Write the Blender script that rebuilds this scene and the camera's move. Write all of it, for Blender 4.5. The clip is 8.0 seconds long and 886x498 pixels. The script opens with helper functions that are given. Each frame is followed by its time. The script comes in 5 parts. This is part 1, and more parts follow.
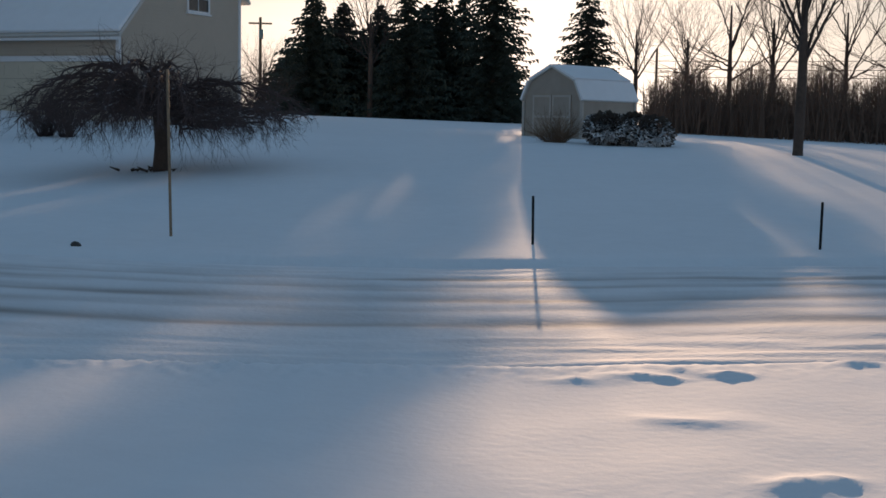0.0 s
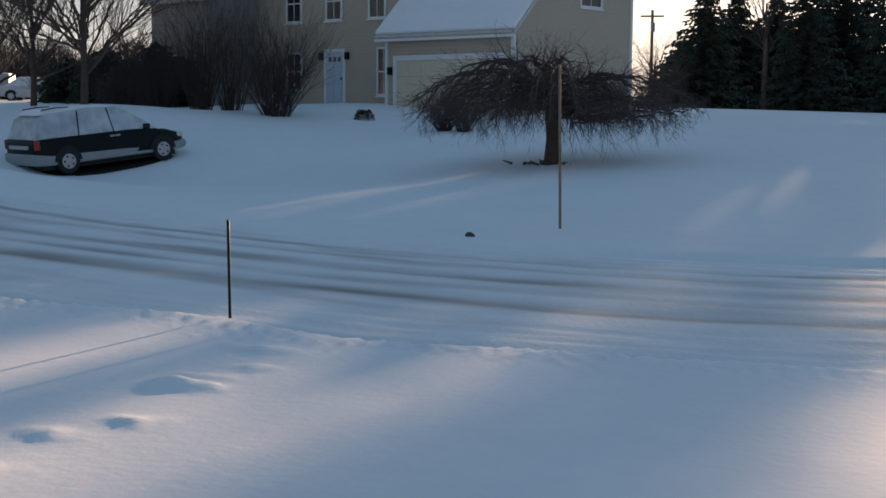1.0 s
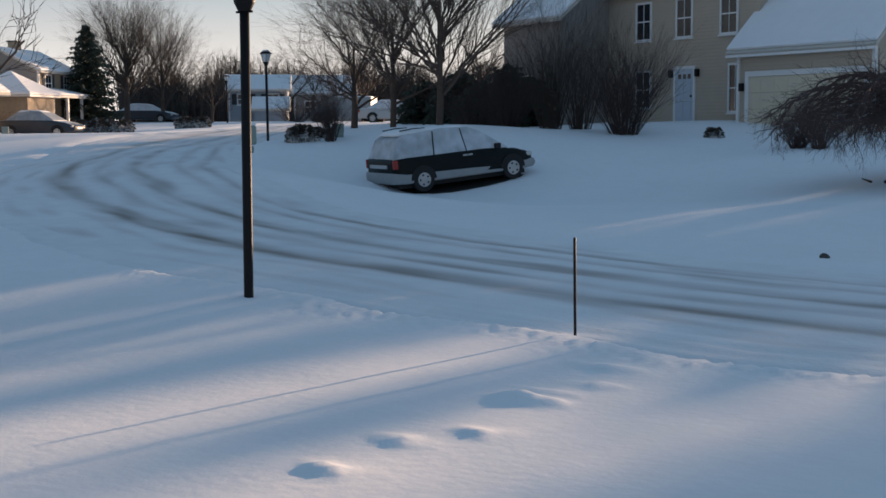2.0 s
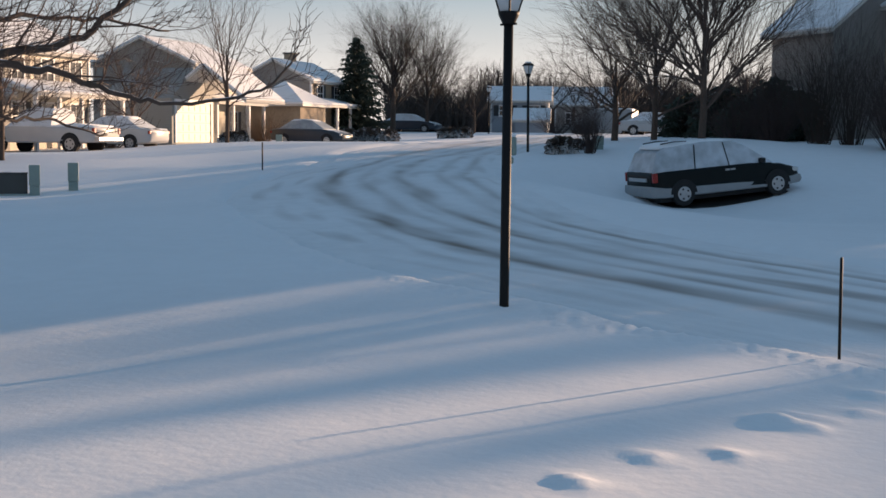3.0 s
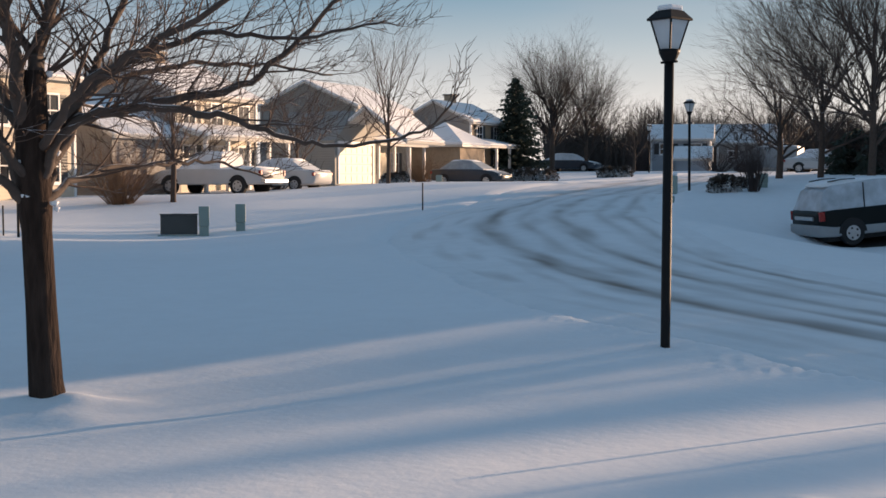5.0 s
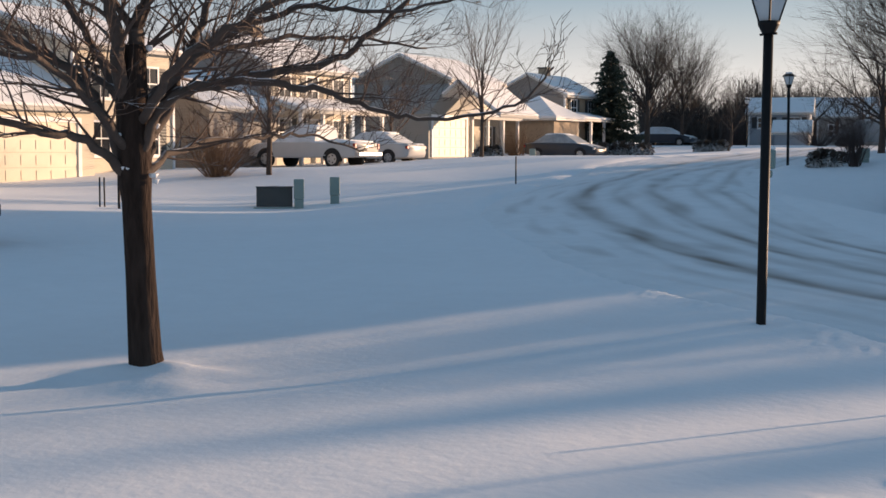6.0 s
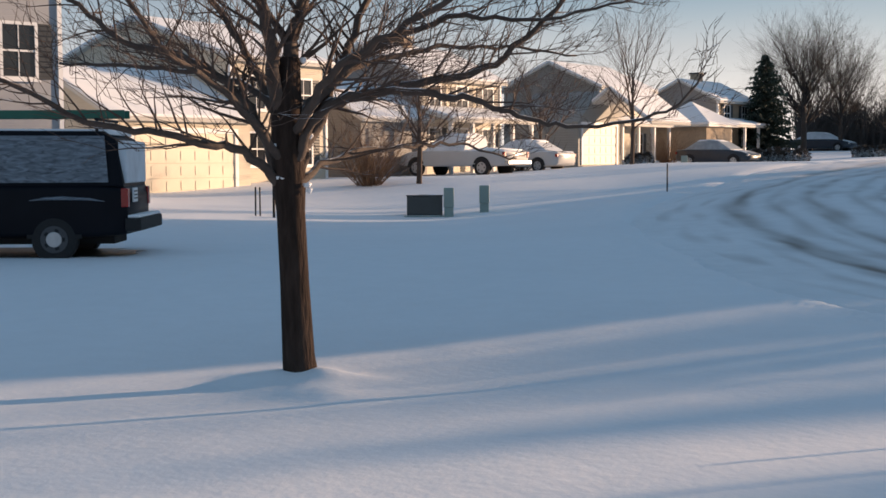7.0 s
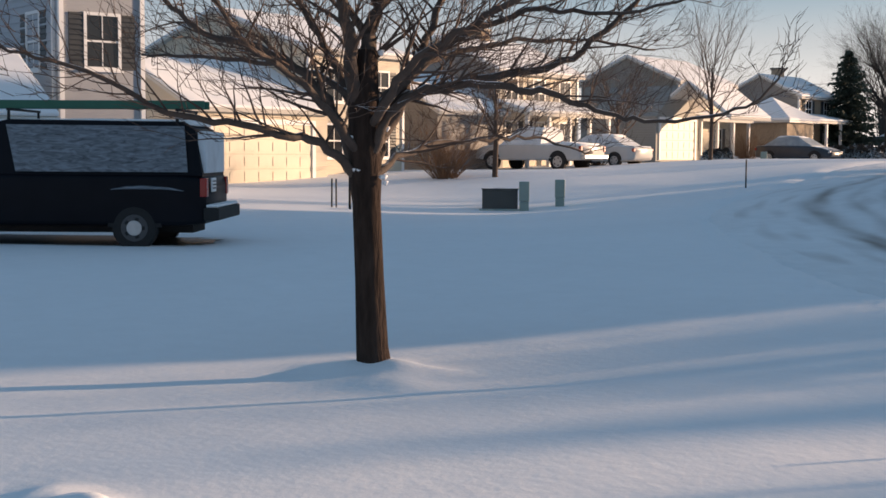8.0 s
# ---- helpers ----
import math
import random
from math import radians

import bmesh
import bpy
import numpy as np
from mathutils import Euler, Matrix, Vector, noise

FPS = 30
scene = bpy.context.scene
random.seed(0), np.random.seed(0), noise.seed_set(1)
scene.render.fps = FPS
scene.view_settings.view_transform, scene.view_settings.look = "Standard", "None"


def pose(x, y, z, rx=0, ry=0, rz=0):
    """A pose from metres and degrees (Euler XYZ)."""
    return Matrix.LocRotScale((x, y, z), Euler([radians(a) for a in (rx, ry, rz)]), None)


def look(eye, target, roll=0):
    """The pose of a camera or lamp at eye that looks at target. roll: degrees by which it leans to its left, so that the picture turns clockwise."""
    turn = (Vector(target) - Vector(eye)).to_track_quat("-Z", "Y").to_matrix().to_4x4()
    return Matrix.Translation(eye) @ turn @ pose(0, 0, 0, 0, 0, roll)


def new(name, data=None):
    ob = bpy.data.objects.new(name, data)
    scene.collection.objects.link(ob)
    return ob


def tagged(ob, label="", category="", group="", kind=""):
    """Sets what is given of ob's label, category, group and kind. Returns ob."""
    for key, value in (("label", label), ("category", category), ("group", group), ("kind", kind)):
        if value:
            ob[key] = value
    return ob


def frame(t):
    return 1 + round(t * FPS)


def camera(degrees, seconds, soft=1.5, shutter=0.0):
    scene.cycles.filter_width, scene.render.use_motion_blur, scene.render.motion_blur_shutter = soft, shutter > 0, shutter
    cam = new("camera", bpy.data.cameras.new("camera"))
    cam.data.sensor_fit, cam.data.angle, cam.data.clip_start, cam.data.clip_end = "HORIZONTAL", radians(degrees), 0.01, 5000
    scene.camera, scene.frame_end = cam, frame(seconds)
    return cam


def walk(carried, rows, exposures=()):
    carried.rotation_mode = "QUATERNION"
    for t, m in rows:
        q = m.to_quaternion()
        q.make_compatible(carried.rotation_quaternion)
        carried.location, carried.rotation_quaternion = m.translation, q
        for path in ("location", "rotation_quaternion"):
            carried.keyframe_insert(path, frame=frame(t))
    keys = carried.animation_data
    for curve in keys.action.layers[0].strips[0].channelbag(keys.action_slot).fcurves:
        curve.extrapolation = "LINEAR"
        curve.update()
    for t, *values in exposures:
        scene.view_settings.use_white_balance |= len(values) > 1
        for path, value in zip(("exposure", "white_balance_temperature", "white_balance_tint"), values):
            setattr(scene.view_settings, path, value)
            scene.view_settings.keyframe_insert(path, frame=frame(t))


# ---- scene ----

cam = camera(38.0, 8.0, soft=1.6)
EYE = 1.5
ROWS = [
    (0.0, 0.00, -5.72, -0.99),
    (0.5, 8.41, -6.11, -0.20),
    (1.0, 17.15, -6.21, -0.35),
    (1.5, 25.37, -5.83, -0.24),
    (2.0, 32.48, -5.40, 0.30),
    (2.2, 34.88, -5.31, 0.13),
    (3.3, 45.37, -4.72, -0.60),
    (3.5, 45.45, -4.57, -0.67),
    (4.0, 47.33, -4.08, -0.35),
    (4.5, 50.05, -3.37, 0.19),
    (4.7, 50.44, -3.17, 0.20),
    (5.8, 54.02, -4.10, -0.45),
    (6.0, 55.17, -4.34, -0.18),
    (6.5, 58.58, -4.43, 0.52),
    (7.0, 61.80, -3.97, 0.29),
    (7.5, 64.33, -3.87, 0.10),
    (8.0, 65.17, -4.27, -0.31),
]
walk(cam, [(t, pose(0, 0, EYE, 90 + pitch, roll, yaw)) for t, yaw, pitch, roll in ROWS],
     exposures=[(0.0, 0.66), (1.0, 0.95), (2.0, 1.05), (3.5, 1.06), (8.0, 1.06)])

# ---- sky and sun ----
SUN_AZ, SUN_EL = -3.3, 7.0
world = bpy.data.worlds.new("world")
scene.world = world
world.use_nodes = True
wn = world.node_tree.nodes
sky = wn.new("ShaderNodeTexSky")
sky.sky_type = "NISHITA"
sky.sun_disc = False
sky.sun_elevation, sky.sun_rotation = radians(SUN_EL), radians(-SUN_AZ)
sky.air_density, sky.dust_density, sky.ozone_density = 1.0, 0.6, 1.5
wn["Background"].inputs["Strength"].default_value = 0.063
haze = wn.new("ShaderNodeMix")
haze.data_type = "RGBA"
haze.inputs["Factor"].default_value = 0.62
haze.inputs["B"].default_value = (0.9, 2.15, 3.65, 1)
world.node_tree.links.new(sky.outputs["Color"], haze.inputs["A"])


def sky_layer(below, color, low, high, vector, power=1.0):
    """Blends a band or glow over the sky: full where the dot product with vector is high."""
    geo = wn.new("ShaderNodeTexCoord")
    dot = wn.new("ShaderNodeVectorMath")
    dot.operation = "DOT_PRODUCT"
    dot.inputs[1].default_value = vector
    rng = wn.new("ShaderNodeMapRange")
    rng.inputs["From Min"].default_value, rng.inputs["From Max"].default_value = low, high
    pw = wn.new("ShaderNodeMath")
    pw.operation, pw.inputs[1].default_value = "POWER", power
    mix = wn.new("ShaderNodeMix")
    mix.data_type = "RGBA"
    mix.inputs["B"].default_value = (*color, 1)
    ln = world.node_tree.links
    ln.new(geo.outputs["Generated"], dot.inputs[0])
    ln.new(dot.outputs["Value"], rng.inputs["Value"])
    ln.new(rng.outputs["Result"], pw.inputs[0])
    ln.new(pw.outputs[0], mix.inputs["Factor"])
    ln.new(below.outputs["Result"], mix.inputs["A"])
    return mix


to_sun = Vector((-math.sin(radians(SUN_AZ)) * math.cos(radians(SUN_EL)), math.cos(radians(SUN_AZ)) * math.cos(radians(SUN_EL)), math.sin(radians(SUN_EL))))
warm = sky_layer(haze, (9.6, 8.4, 7.7), 0.155, 0.0, (0, 0, 1), 1.35)
glow = sky_layer(warm, (18.0, 14.5, 12.0), 0.945, 1.0, to_sun, 1.4)
_tc = wn.new("ShaderNodeTexCoord")
_mp = wn.new("ShaderNodeMapping")
_mp.inputs["Scale"].default_value = (1.0, 1.0, 7.0)
_no = wn.new("ShaderNodeTexNoise")
_no.inputs["Scale"].default_value, _no.inputs["Detail"].default_value = 2.2, 4
_rg = wn.new("ShaderNodeMapRange")
_rg.inputs["From Min"].default_value, _rg.inputs["From Max"].default_value, _rg.inputs["To Max"].default_value = 0.42, 0.70, 0.32
cloud = wn.new("ShaderNodeMix")
cloud.data_type = "RGBA"
cloud.inputs["B"].default_value = (4.6, 4.3, 4.3, 1)
_wl = world.node_tree.links
_wl.new(_tc.outputs["Generated"], _mp.inputs["Vector"])
_wl.new(_mp.outputs["Vector"], _no.inputs["Vector"])
_wl.new(_no.outputs["Fac"], _rg.inputs["Value"])
_wl.new(_rg.outputs["Result"], cloud.inputs["Factor"])
_wl.new(glow.outputs["Result"], cloud.inputs["A"])
_wl.new(cloud.outputs["Result"], wn["Background"].inputs["Color"])
sun_data = bpy.data.lights.new("sun", "SUN")
sun_data.energy, sun_data.angle, sun_data.color = 4.6, radians(0.55), (1.0, 0.66, 0.42)
sun = new("sun", sun_data)
sun.matrix_world = look((0, 0, 30), Vector((0, 0, 30)) - to_sun)


def polar(az, r, z=0.0):
    a = radians(az)
    return Vector((-math.sin(a) * r, math.cos(a) * r, z))


# ---- materials ----
def material(name, color, rough=0.6, metal=0.0, grain=8.0, vary=0.15, bump=0.0, bump_scale=40.0, island=0.0, spec=0.5):
    m = bpy.data.materials.new(name)
    m.use_nodes = True
    nt = m.node_tree
    b = nt.nodes["Principled BSDF"]
    b.inputs["Roughness"].default_value, b.inputs["Metallic"].default_value = rough, metal
    b.inputs["Specular IOR Level"].default_value = spec
    tc = nt.nodes.new("ShaderNodeTexCoord")
    n1 = nt.nodes.new("ShaderNodeTexNoise")
    n1.inputs["Scale"].default_value, n1.inputs["Detail"].default_value = grain, 6
    n2 = nt.nodes.new("ShaderNodeTexNoise")
    n2.inputs["Scale"].default_value, n2.inputs["Detail"].default_value = grain / 9, 3
    add = nt.nodes.new("ShaderNodeMath")
    add.operation = "ADD"
    ramp = nt.nodes.new("ShaderNodeMapRange")
    ramp.inputs["From Min"].default_value, ramp.inputs["From Max"].default_value = 0.6, 1.4
    ramp.inputs["To Min"].default_value, ramp.inputs["To Max"].default_value = 1 - vary, 1 + vary
    hsv = nt.nodes.new("ShaderNodeHueSaturation")
    hsv.inputs["Color"].default_value = (*color, 1)
    for n in (n1, n2):
        nt.links.new(tc.outputs["Object"], n.inputs["Vector"])
    nt.links.new(n1.outputs["Fac"], add.inputs[0])
    nt.links.new(n2.outputs["Fac"], add.inputs[1])
    nt.links.new(add.outputs[0], ramp.inputs["Value"])
    nt.links.new(ramp.outputs["Result"], hsv.inputs["Value"])
    nt.links.new(hsv.outputs["Color"], b.inputs["Base Color"])
    if bump:
        n3 = nt.nodes.new("ShaderNodeTexNoise")
        n3.inputs["Scale"].default_value, n3.inputs["Detail"].default_value = bump_scale, 5
        nt.links.new(tc.outputs["Object"], n3.inputs["Vector"])
        bp = nt.nodes.new("ShaderNodeBump")
        bp.inputs["Strength"].default_value, bp.inputs["Distance"].default_value = 1.0, bump
        nt.links.new(n3.outputs["Fac"], bp.inputs["Height"])
        nt.links.new(bp.outputs["Normal"], b.inputs["Normal"])
    return m


def snowy(m, low=0.35, high=0.7, patch=3.0, cover=0.5):
    """Lays snow on what faces up."""
    nt = m.node_tree
    b = nt.nodes["Principled BSDF"]
    link = b.inputs["Base Color"].links[0]
    geo = nt.nodes.new("ShaderNodeNewGeometry")
    sep = nt.nodes.new("ShaderNodeSeparateXYZ")
    nt.links.new(geo.outputs["Normal"], sep.inputs[0])
    tc = nt.nodes.new("ShaderNodeTexCoord")
    no = nt.nodes.new("ShaderNodeTexNoise")
    no.inputs["Scale"].default_value, no.inputs["Detail"].default_value = patch, 4
    nt.links.new(tc.outputs["Object"], no.inputs["Vector"])
    a = nt.nodes.new("ShaderNodeMath")
    a.operation = "ADD"
    nt.links.new(sep.outputs["Z"], a.inputs[0])
    s = nt.nodes.new("ShaderNodeMath")
    s.operation, s.inputs[1].default_value = "SUBTRACT", 1.0 - cover
    nt.links.new(no.outputs["Fac"], s.inputs[0])
    nt.links.new(s.outputs[0], a.inputs[1])
    r = nt.nodes.new("ShaderNodeMapRange")
    r.inputs["From Min"].default_value, r.inputs["From Max"].default_value = low, high
    nt.links.new(a.outputs[0], r.inputs["Value"])
    mix = nt.nodes.new("ShaderNodeMix")
    mix.data_type = "RGBA"
    nt.links.new(r.outputs["Result"], mix.inputs["Factor"])
    nt.links.new(link.from_socket, mix.inputs["A"])
    mix.inputs["B"].default_value = (0.8, 0.81, 0.83, 1)
    nt.links.new(mix.outputs["Result"], b.inputs["Base Color"])
    return m


SNOW = material("snow", (0.80, 0.815, 0.84), 0.9, grain=3, vary=0.03, bump=0.004, bump_scale=11, spec=0.08)
ROAD = material("packed_snow", (0.77, 0.78, 0.80), 0.85, grain=2, vary=0.08, bump=0.008, bump_scale=12, spec=0.1)
_nt = ROAD.node_tree
_at = _nt.nodes.new("ShaderNodeAttribute")
_at.attribute_name = "wear"
_no = _nt.nodes.new("ShaderNodeTexNoise")
_no.inputs["Scale"].default_value, _no.inputs["Detail"].default_value = 6, 6
_mu = _nt.nodes.new("ShaderNodeMath")
_mu.operation = "MULTIPLY"
_nt.links.new(_at.outputs["Fac"], _mu.inputs[0])
_rg = _nt.nodes.new("ShaderNodeMapRange")
_rg.inputs["From Min"].default_value, _rg.inputs["From Max"].default_value, _rg.inputs["To Min"].default_value, _rg.inputs["To Max"].default_value = 0.3, 0.7, 0.35, 1.2
_nt.links.new(_no.outputs["Fac"], _rg.inputs["Value"])
_nt.links.new(_rg.outputs["Result"], _mu.inputs[1])
_mx = _nt.nodes.new("ShaderNodeMix")
_mx.data_type = "RGBA"
_mx.inputs["B"].default_value = (0.17, 0.13, 0.10, 1)
_b = _nt.nodes["Principled BSDF"]
_nt.links.new(_b.inputs["Base Color"].links[0].from_socket, _mx.inputs["A"])
_nt.links.new(_mu.outputs[0], _mx.inputs["Factor"])
_nt.links.new(_mx.outputs["Result"], _b.inputs["Base Color"])
BARK = material("bark", (0.075, 0.052, 0.040), 0.9, grain=9, vary=0.35, bump=0.01, bump_scale=30)
TWIG = snowy(material("twig", (0.085, 0.058, 0.046), 0.9, grain=9, vary=0.3), 0.9, 1.1, 6, 0.5)
FARTWIG = material("far_twig", (0.05, 0.038, 0.032), 0.9, grain=3, vary=0.3)
NEEDLE = snowy(material("needles", (0.035, 0.05, 0.036), 0.85, grain=2, vary=0.4), 1.0, 1.3, 2, 0.45)
POST = material("black_metal", (0.009, 0.009, 0.010), 0.55, grain=20, vary=0.3, spec=0.2)
WHITE = material("white_trim", (0.72, 0.72, 0.72), 0.6, grain=5, vary=0.05)
DARKGLASS = material("window_glass", (0.02, 0.022, 0.026), 0.08, grain=2, vary=0.3)


# ---- helpers of this scene ----
def mesh_object(name, bm, mat, parent=None, label="", smooth=False):
    me = bpy.data.meshes.new(name)
    bm.normal_update()
    bm.to_mesh(me)
    bm.free()
    for m in (mat if isinstance(mat, (list, tuple)) else (mat,)):
        me.materials.append(m)
    if smooth:
        me.polygons.foreach_set("use_smooth", [True] * len(me.polygons))
    ob = new(name, me)
    if parent:
        ob.parent = parent
    if label:
        tagged(ob, label=label)
    return ob


def part(name, bm, mat, parent, label="", smooth=False):
    return mesh_object(name, bm, mat, parent, label, smooth)


def thing(name, m, label, category, group="", kind=""):
    e = new(name)
    e.empty_display_size = 0.2
    e.matrix_world = m
    return tagged(e, label, category, group, kind)


def add_box(bm, x0, x1, y0, y1, z0, z1, bevel=0.0):
    vs = [bm.verts.new((x, y, z)) for z in (z0, z1) for y in (y0, y1) for x in (x0, x1)]
    fs = [bm.faces.new([vs[i] for i in f]) for f in ((0, 2, 3, 1), (4, 5, 7, 6), (0, 1, 5, 4), (2, 6, 7, 3), (0, 4, 6, 2), (1, 3, 7, 5))]
    if bevel:
        es = list({e for f in fs for e in f.edges})
        bmesh.ops.bevel(bm, geom=es, offset=bevel, segments=2, affect="EDGES", profile=0.6)


def box(x0, x1, y0, y1, z0, z1, bevel=0.0):
    bm = bmesh.new()
    add_box(bm, x0, x1, y0, y1, z0, z1, bevel)
    return bm


def tube(verts, faces, pts, radii, sides=6, cap=True):
    """Adds a tapered tube along pts to the lists."""
    base = len(verts)
    up = Vector((0.31, 0.17, 0.93))
    for i, p in enumerate(pts):
        d = (pts[min(i + 1, len(pts) - 1)] - pts[max(i - 1, 0)]).normalized()
        u = d.cross(up)
        if u.length < 0.05:
            u = d.cross(Vector((1, 0, 0)))
        u.normalize()
        v = d.cross(u)
        for k in range(sides):
            a = 2 * math.pi * k / sides
            verts.append(p + (u * math.cos(a) + v * math.sin(a)) * radii[i])
    for i in range(len(pts) - 1):
        for k in range(sides):
            a, b = base + i * sides + k, base + i * sides + (k + 1) % sides
            faces.append((a, b, b + sides, a + sides))
    if cap:
        faces.append(tuple(base + (len(pts) - 1) * sides + k for k in range(sides)))


def from_lists(name, verts, faces, mat, parent=None, label="", smooth=False):
    me = bpy.data.meshes.new(name)
    me.from_pydata([tuple(v) for v in verts], [], faces)
    me.materials.append(mat)
    if smooth:
        me.polygons.foreach_set("use_smooth", [True] * len(me.polygons))
    ob = new(name, me)
    if parent:
        ob.parent = parent
    if label:
        tagged(ob, label=label)
    return ob


# ---- the lie of the land: azimuth, distance, height ----
LAND_NEAR = [(0, 0, -0.15), (0, 4, -0.16), (60, 4, -0.12), (90, 5, -0.12), (0, 7.86, -0.3), (180, 25, 0.3), (-90, 25, -0.2), (125, 25, 0), (68.3, 10.68, -0.38),
             (90, 10.76, -0.28), (41.2, 12.58, -0.12), (30, 7.45, -0.25), (52, 6.62, -0.09), (26.6, 11.17, -0.3), (-4, 18.95, -0.3), (12, 19.53, -0.3),
             (-20, 19.2, -0.3), (33.8, 36.3, -0.5), (29.45, 38, -0.02), (49, 22.55, 0.03), (37.5, 24.43, -0.05), (50.3, 30.62, 0.26), (42.5, 31.97, 0.65),
             (41, 31.97, 0.61), (12.3, 32, 0.16), (22, 23.9, -0.09), (28, 29.28, -0.29)]
LAND_FAR = [(14, 43, .95), (20, 46, 1.0), (22, 50, 1.6), (27.5, 51, 1.35), (-6, 43, .95), (0, 64, 1.4), (-15.4, 38, .75), (-22, 62, .6),
            (32.6, 46, 1.64), (36, 62, 1.7), (38, 42, 1.13), (40.2, 46, 0.97), (44.3, 46, 1.0), (47.8, 38, .75), (52, 42, .41),
            (62, 38, -.16), (62, 46, .8), (60, 54, .86), (53.5, 55, 1.28), (49.7, 68, 1.1), (46.5, 92, 1.9), (79, 22.5, -.12),
            (69.7, 36, -.04), (73, 44, .42), (79, 40, .4), (90, 40, .4), (-40, 60, .6), (5, 110, 1.7), (60, 110, 2.0)]
LXY = np.array([polar(a, r)[:2] for a, r, z in LAND_NEAR + LAND_FAR])
LZ = np.array([z for a, r, z in LAND_NEAR + LAND_FAR])


def basis(d2):
    return -np.sqrt(d2 + 16.0)


_d2 = ((LXY[:, None, :] - LXY[None, :, :]) ** 2).sum(-1)
_n = len(LZ)
_sys = np.zeros((_n + 1, _n + 1))
_sys[:_n, :_n], _sys[:_n, _n], _sys[_n, :_n] = basis(_d2) + 0.15 * np.eye(_n), 1, 1
LW = np.linalg.solve(_sys, np.append(LZ, 0))


def land(x, y):
    """Height of the bare lie of the land, arrays or numbers."""
    x, y = np.asarray(x, float), np.asarray(y, float)
    r = np.sqrt(x * x + y * y)
    k = np.minimum(1.0, 105.0 / np.maximum(r, 1e-6))
    xc, yc = x * k, y * k
    z = np.full(x.shape, LW[-1])
    for (cx, cy), w in zip(LXY, LW):
        z = z + w * basis((xc - cx) ** 2 + (yc - cy) ** 2)
    return z


# ---- the road: centre line and half width ----
ROADC = [(76.5, 22.1), (51, 18.7), (21.25, 15.6), (8.3, 14.3), (4.2, 13.9), (0, 13.35), (-4.6, 13.4), (-7.4, 13.55), (-11.3, 14.55), (-16.7, 17.3), (-19.6, 19.0),
         (-23, 21.35), (-25.1, 23.5), (-27.9, 26.8), (-31.7, 31.8), (-34.5, 36.4), (-38.5, 44), (-46, 57), (-56, 74), (-68, 102)]
HALF = 3.4


def catmull(pts, n):
    out = []
    for i in range(len(pts) - 1):
        p0, p1, p2, p3 = (Vector(pts[max(i - 1, 0)]), Vector(pts[i]), Vector(pts[i + 1]), Vector(pts[min(i + 2, len(pts) - 1)]))
        for k in range(n):
            t = k / n
            out.append(0.5 * (2 * p1 + (p2 - p0) * t + (2 * p0 - 5 * p1 + 4 * p2 - p3) * t * t + (3 * p1 - p0 - 3 * p2 + p3) * t ** 3))
    return out + [Vector(pts[-1])]


RLINE = np.array([tuple(p) for p in catmull(ROADC, 24)])
RDIR = np.gradient(RLINE, axis=0)
RDIR /= np.linalg.norm(RDIR, axis=1)[:, None]


def road_offset(x, y):
    """Signed distance from the centre line: positive on the far side."""
    best = np.full(x.shape, 1e9)
    sign = np.ones(x.shape)
    for (px, py), (dx, dy) in zip(RLINE, RDIR):
        d = np.hypot(x - px, y - py)
        s = np.where(dx * (y - py) - dy * (x - px) < 0, 1.0, -1.0)
        m = d < best
        best, sign = np.where(m, d, best), np.where(m, s, sign)
    return best * sign


def smooth01(a, b, v):
    t = np.clip((v - a) / (b - a), 0, 1)
    return t * t * (3 - 2 * t)


def wave(x, y, seed, scale):
    """A cheap smooth noise for arrays."""
    rs = np.random.RandomState(seed)
    out = 0.0
    for k in range(10):
        a, f, p = rs.uniform(0, 2 * math.pi), rs.uniform(0.5, 1.6) / scale, rs.uniform(0, 2 * math.pi)
        out = out + np.sin((x * math.cos(a) + y * math.sin(a)) * f * 2 * math.pi + p + 1.3 * np.sin((x * math.sin(a) - y * math.cos(a)) * f * 3.1 + p))
    return out / 10


# snow-covered clods, drifts and mounds: azimuth, distance, radius, height
MOUNDS = [(28.9, 8.19, 0.2, 0.09), (28, 8.52, 0.18, 0.037), (25.6, 8.86, 0.17, 0.037), (31, 7.12, 0.17, 0.037), (34.5, 6.87, 0.16, 0.041),
          (-12.9, 9.52, 0.16, 0.062), (-8.5, 9.35, 0.24, 0.037), (-10.2, 9.27, 0.13, 0.041), (-6.4, 9.1, 0.26, 0.037), (-17.5, 6.46, 0.16, 0.058),
          (-15.9, 6.29, 0.17, 0.058), (-11.5, 7.78, 0.33, 0.037), (-8.6, 9.93, 0.5, 0.025), (-10.6, 9.6, 0.37, 0.025), (-18.2, 10.43, 0.16, 0.037),
          (25.4, 9.6, 0.25, 0.050), (81.5, 5.79, 0.41, 0.141), (38, 6.21, 0.18, 0.050), (54, 35, 0.9, 0.100), (56, 34, 1, 0.080), (71.8, 32, 0.9, 0.140),
          (70.5, 32.5, 0.7, 0.100), (50.5, 25, 0.8, 0.060), (67.9, 10.55, 0.7, 0.166)]


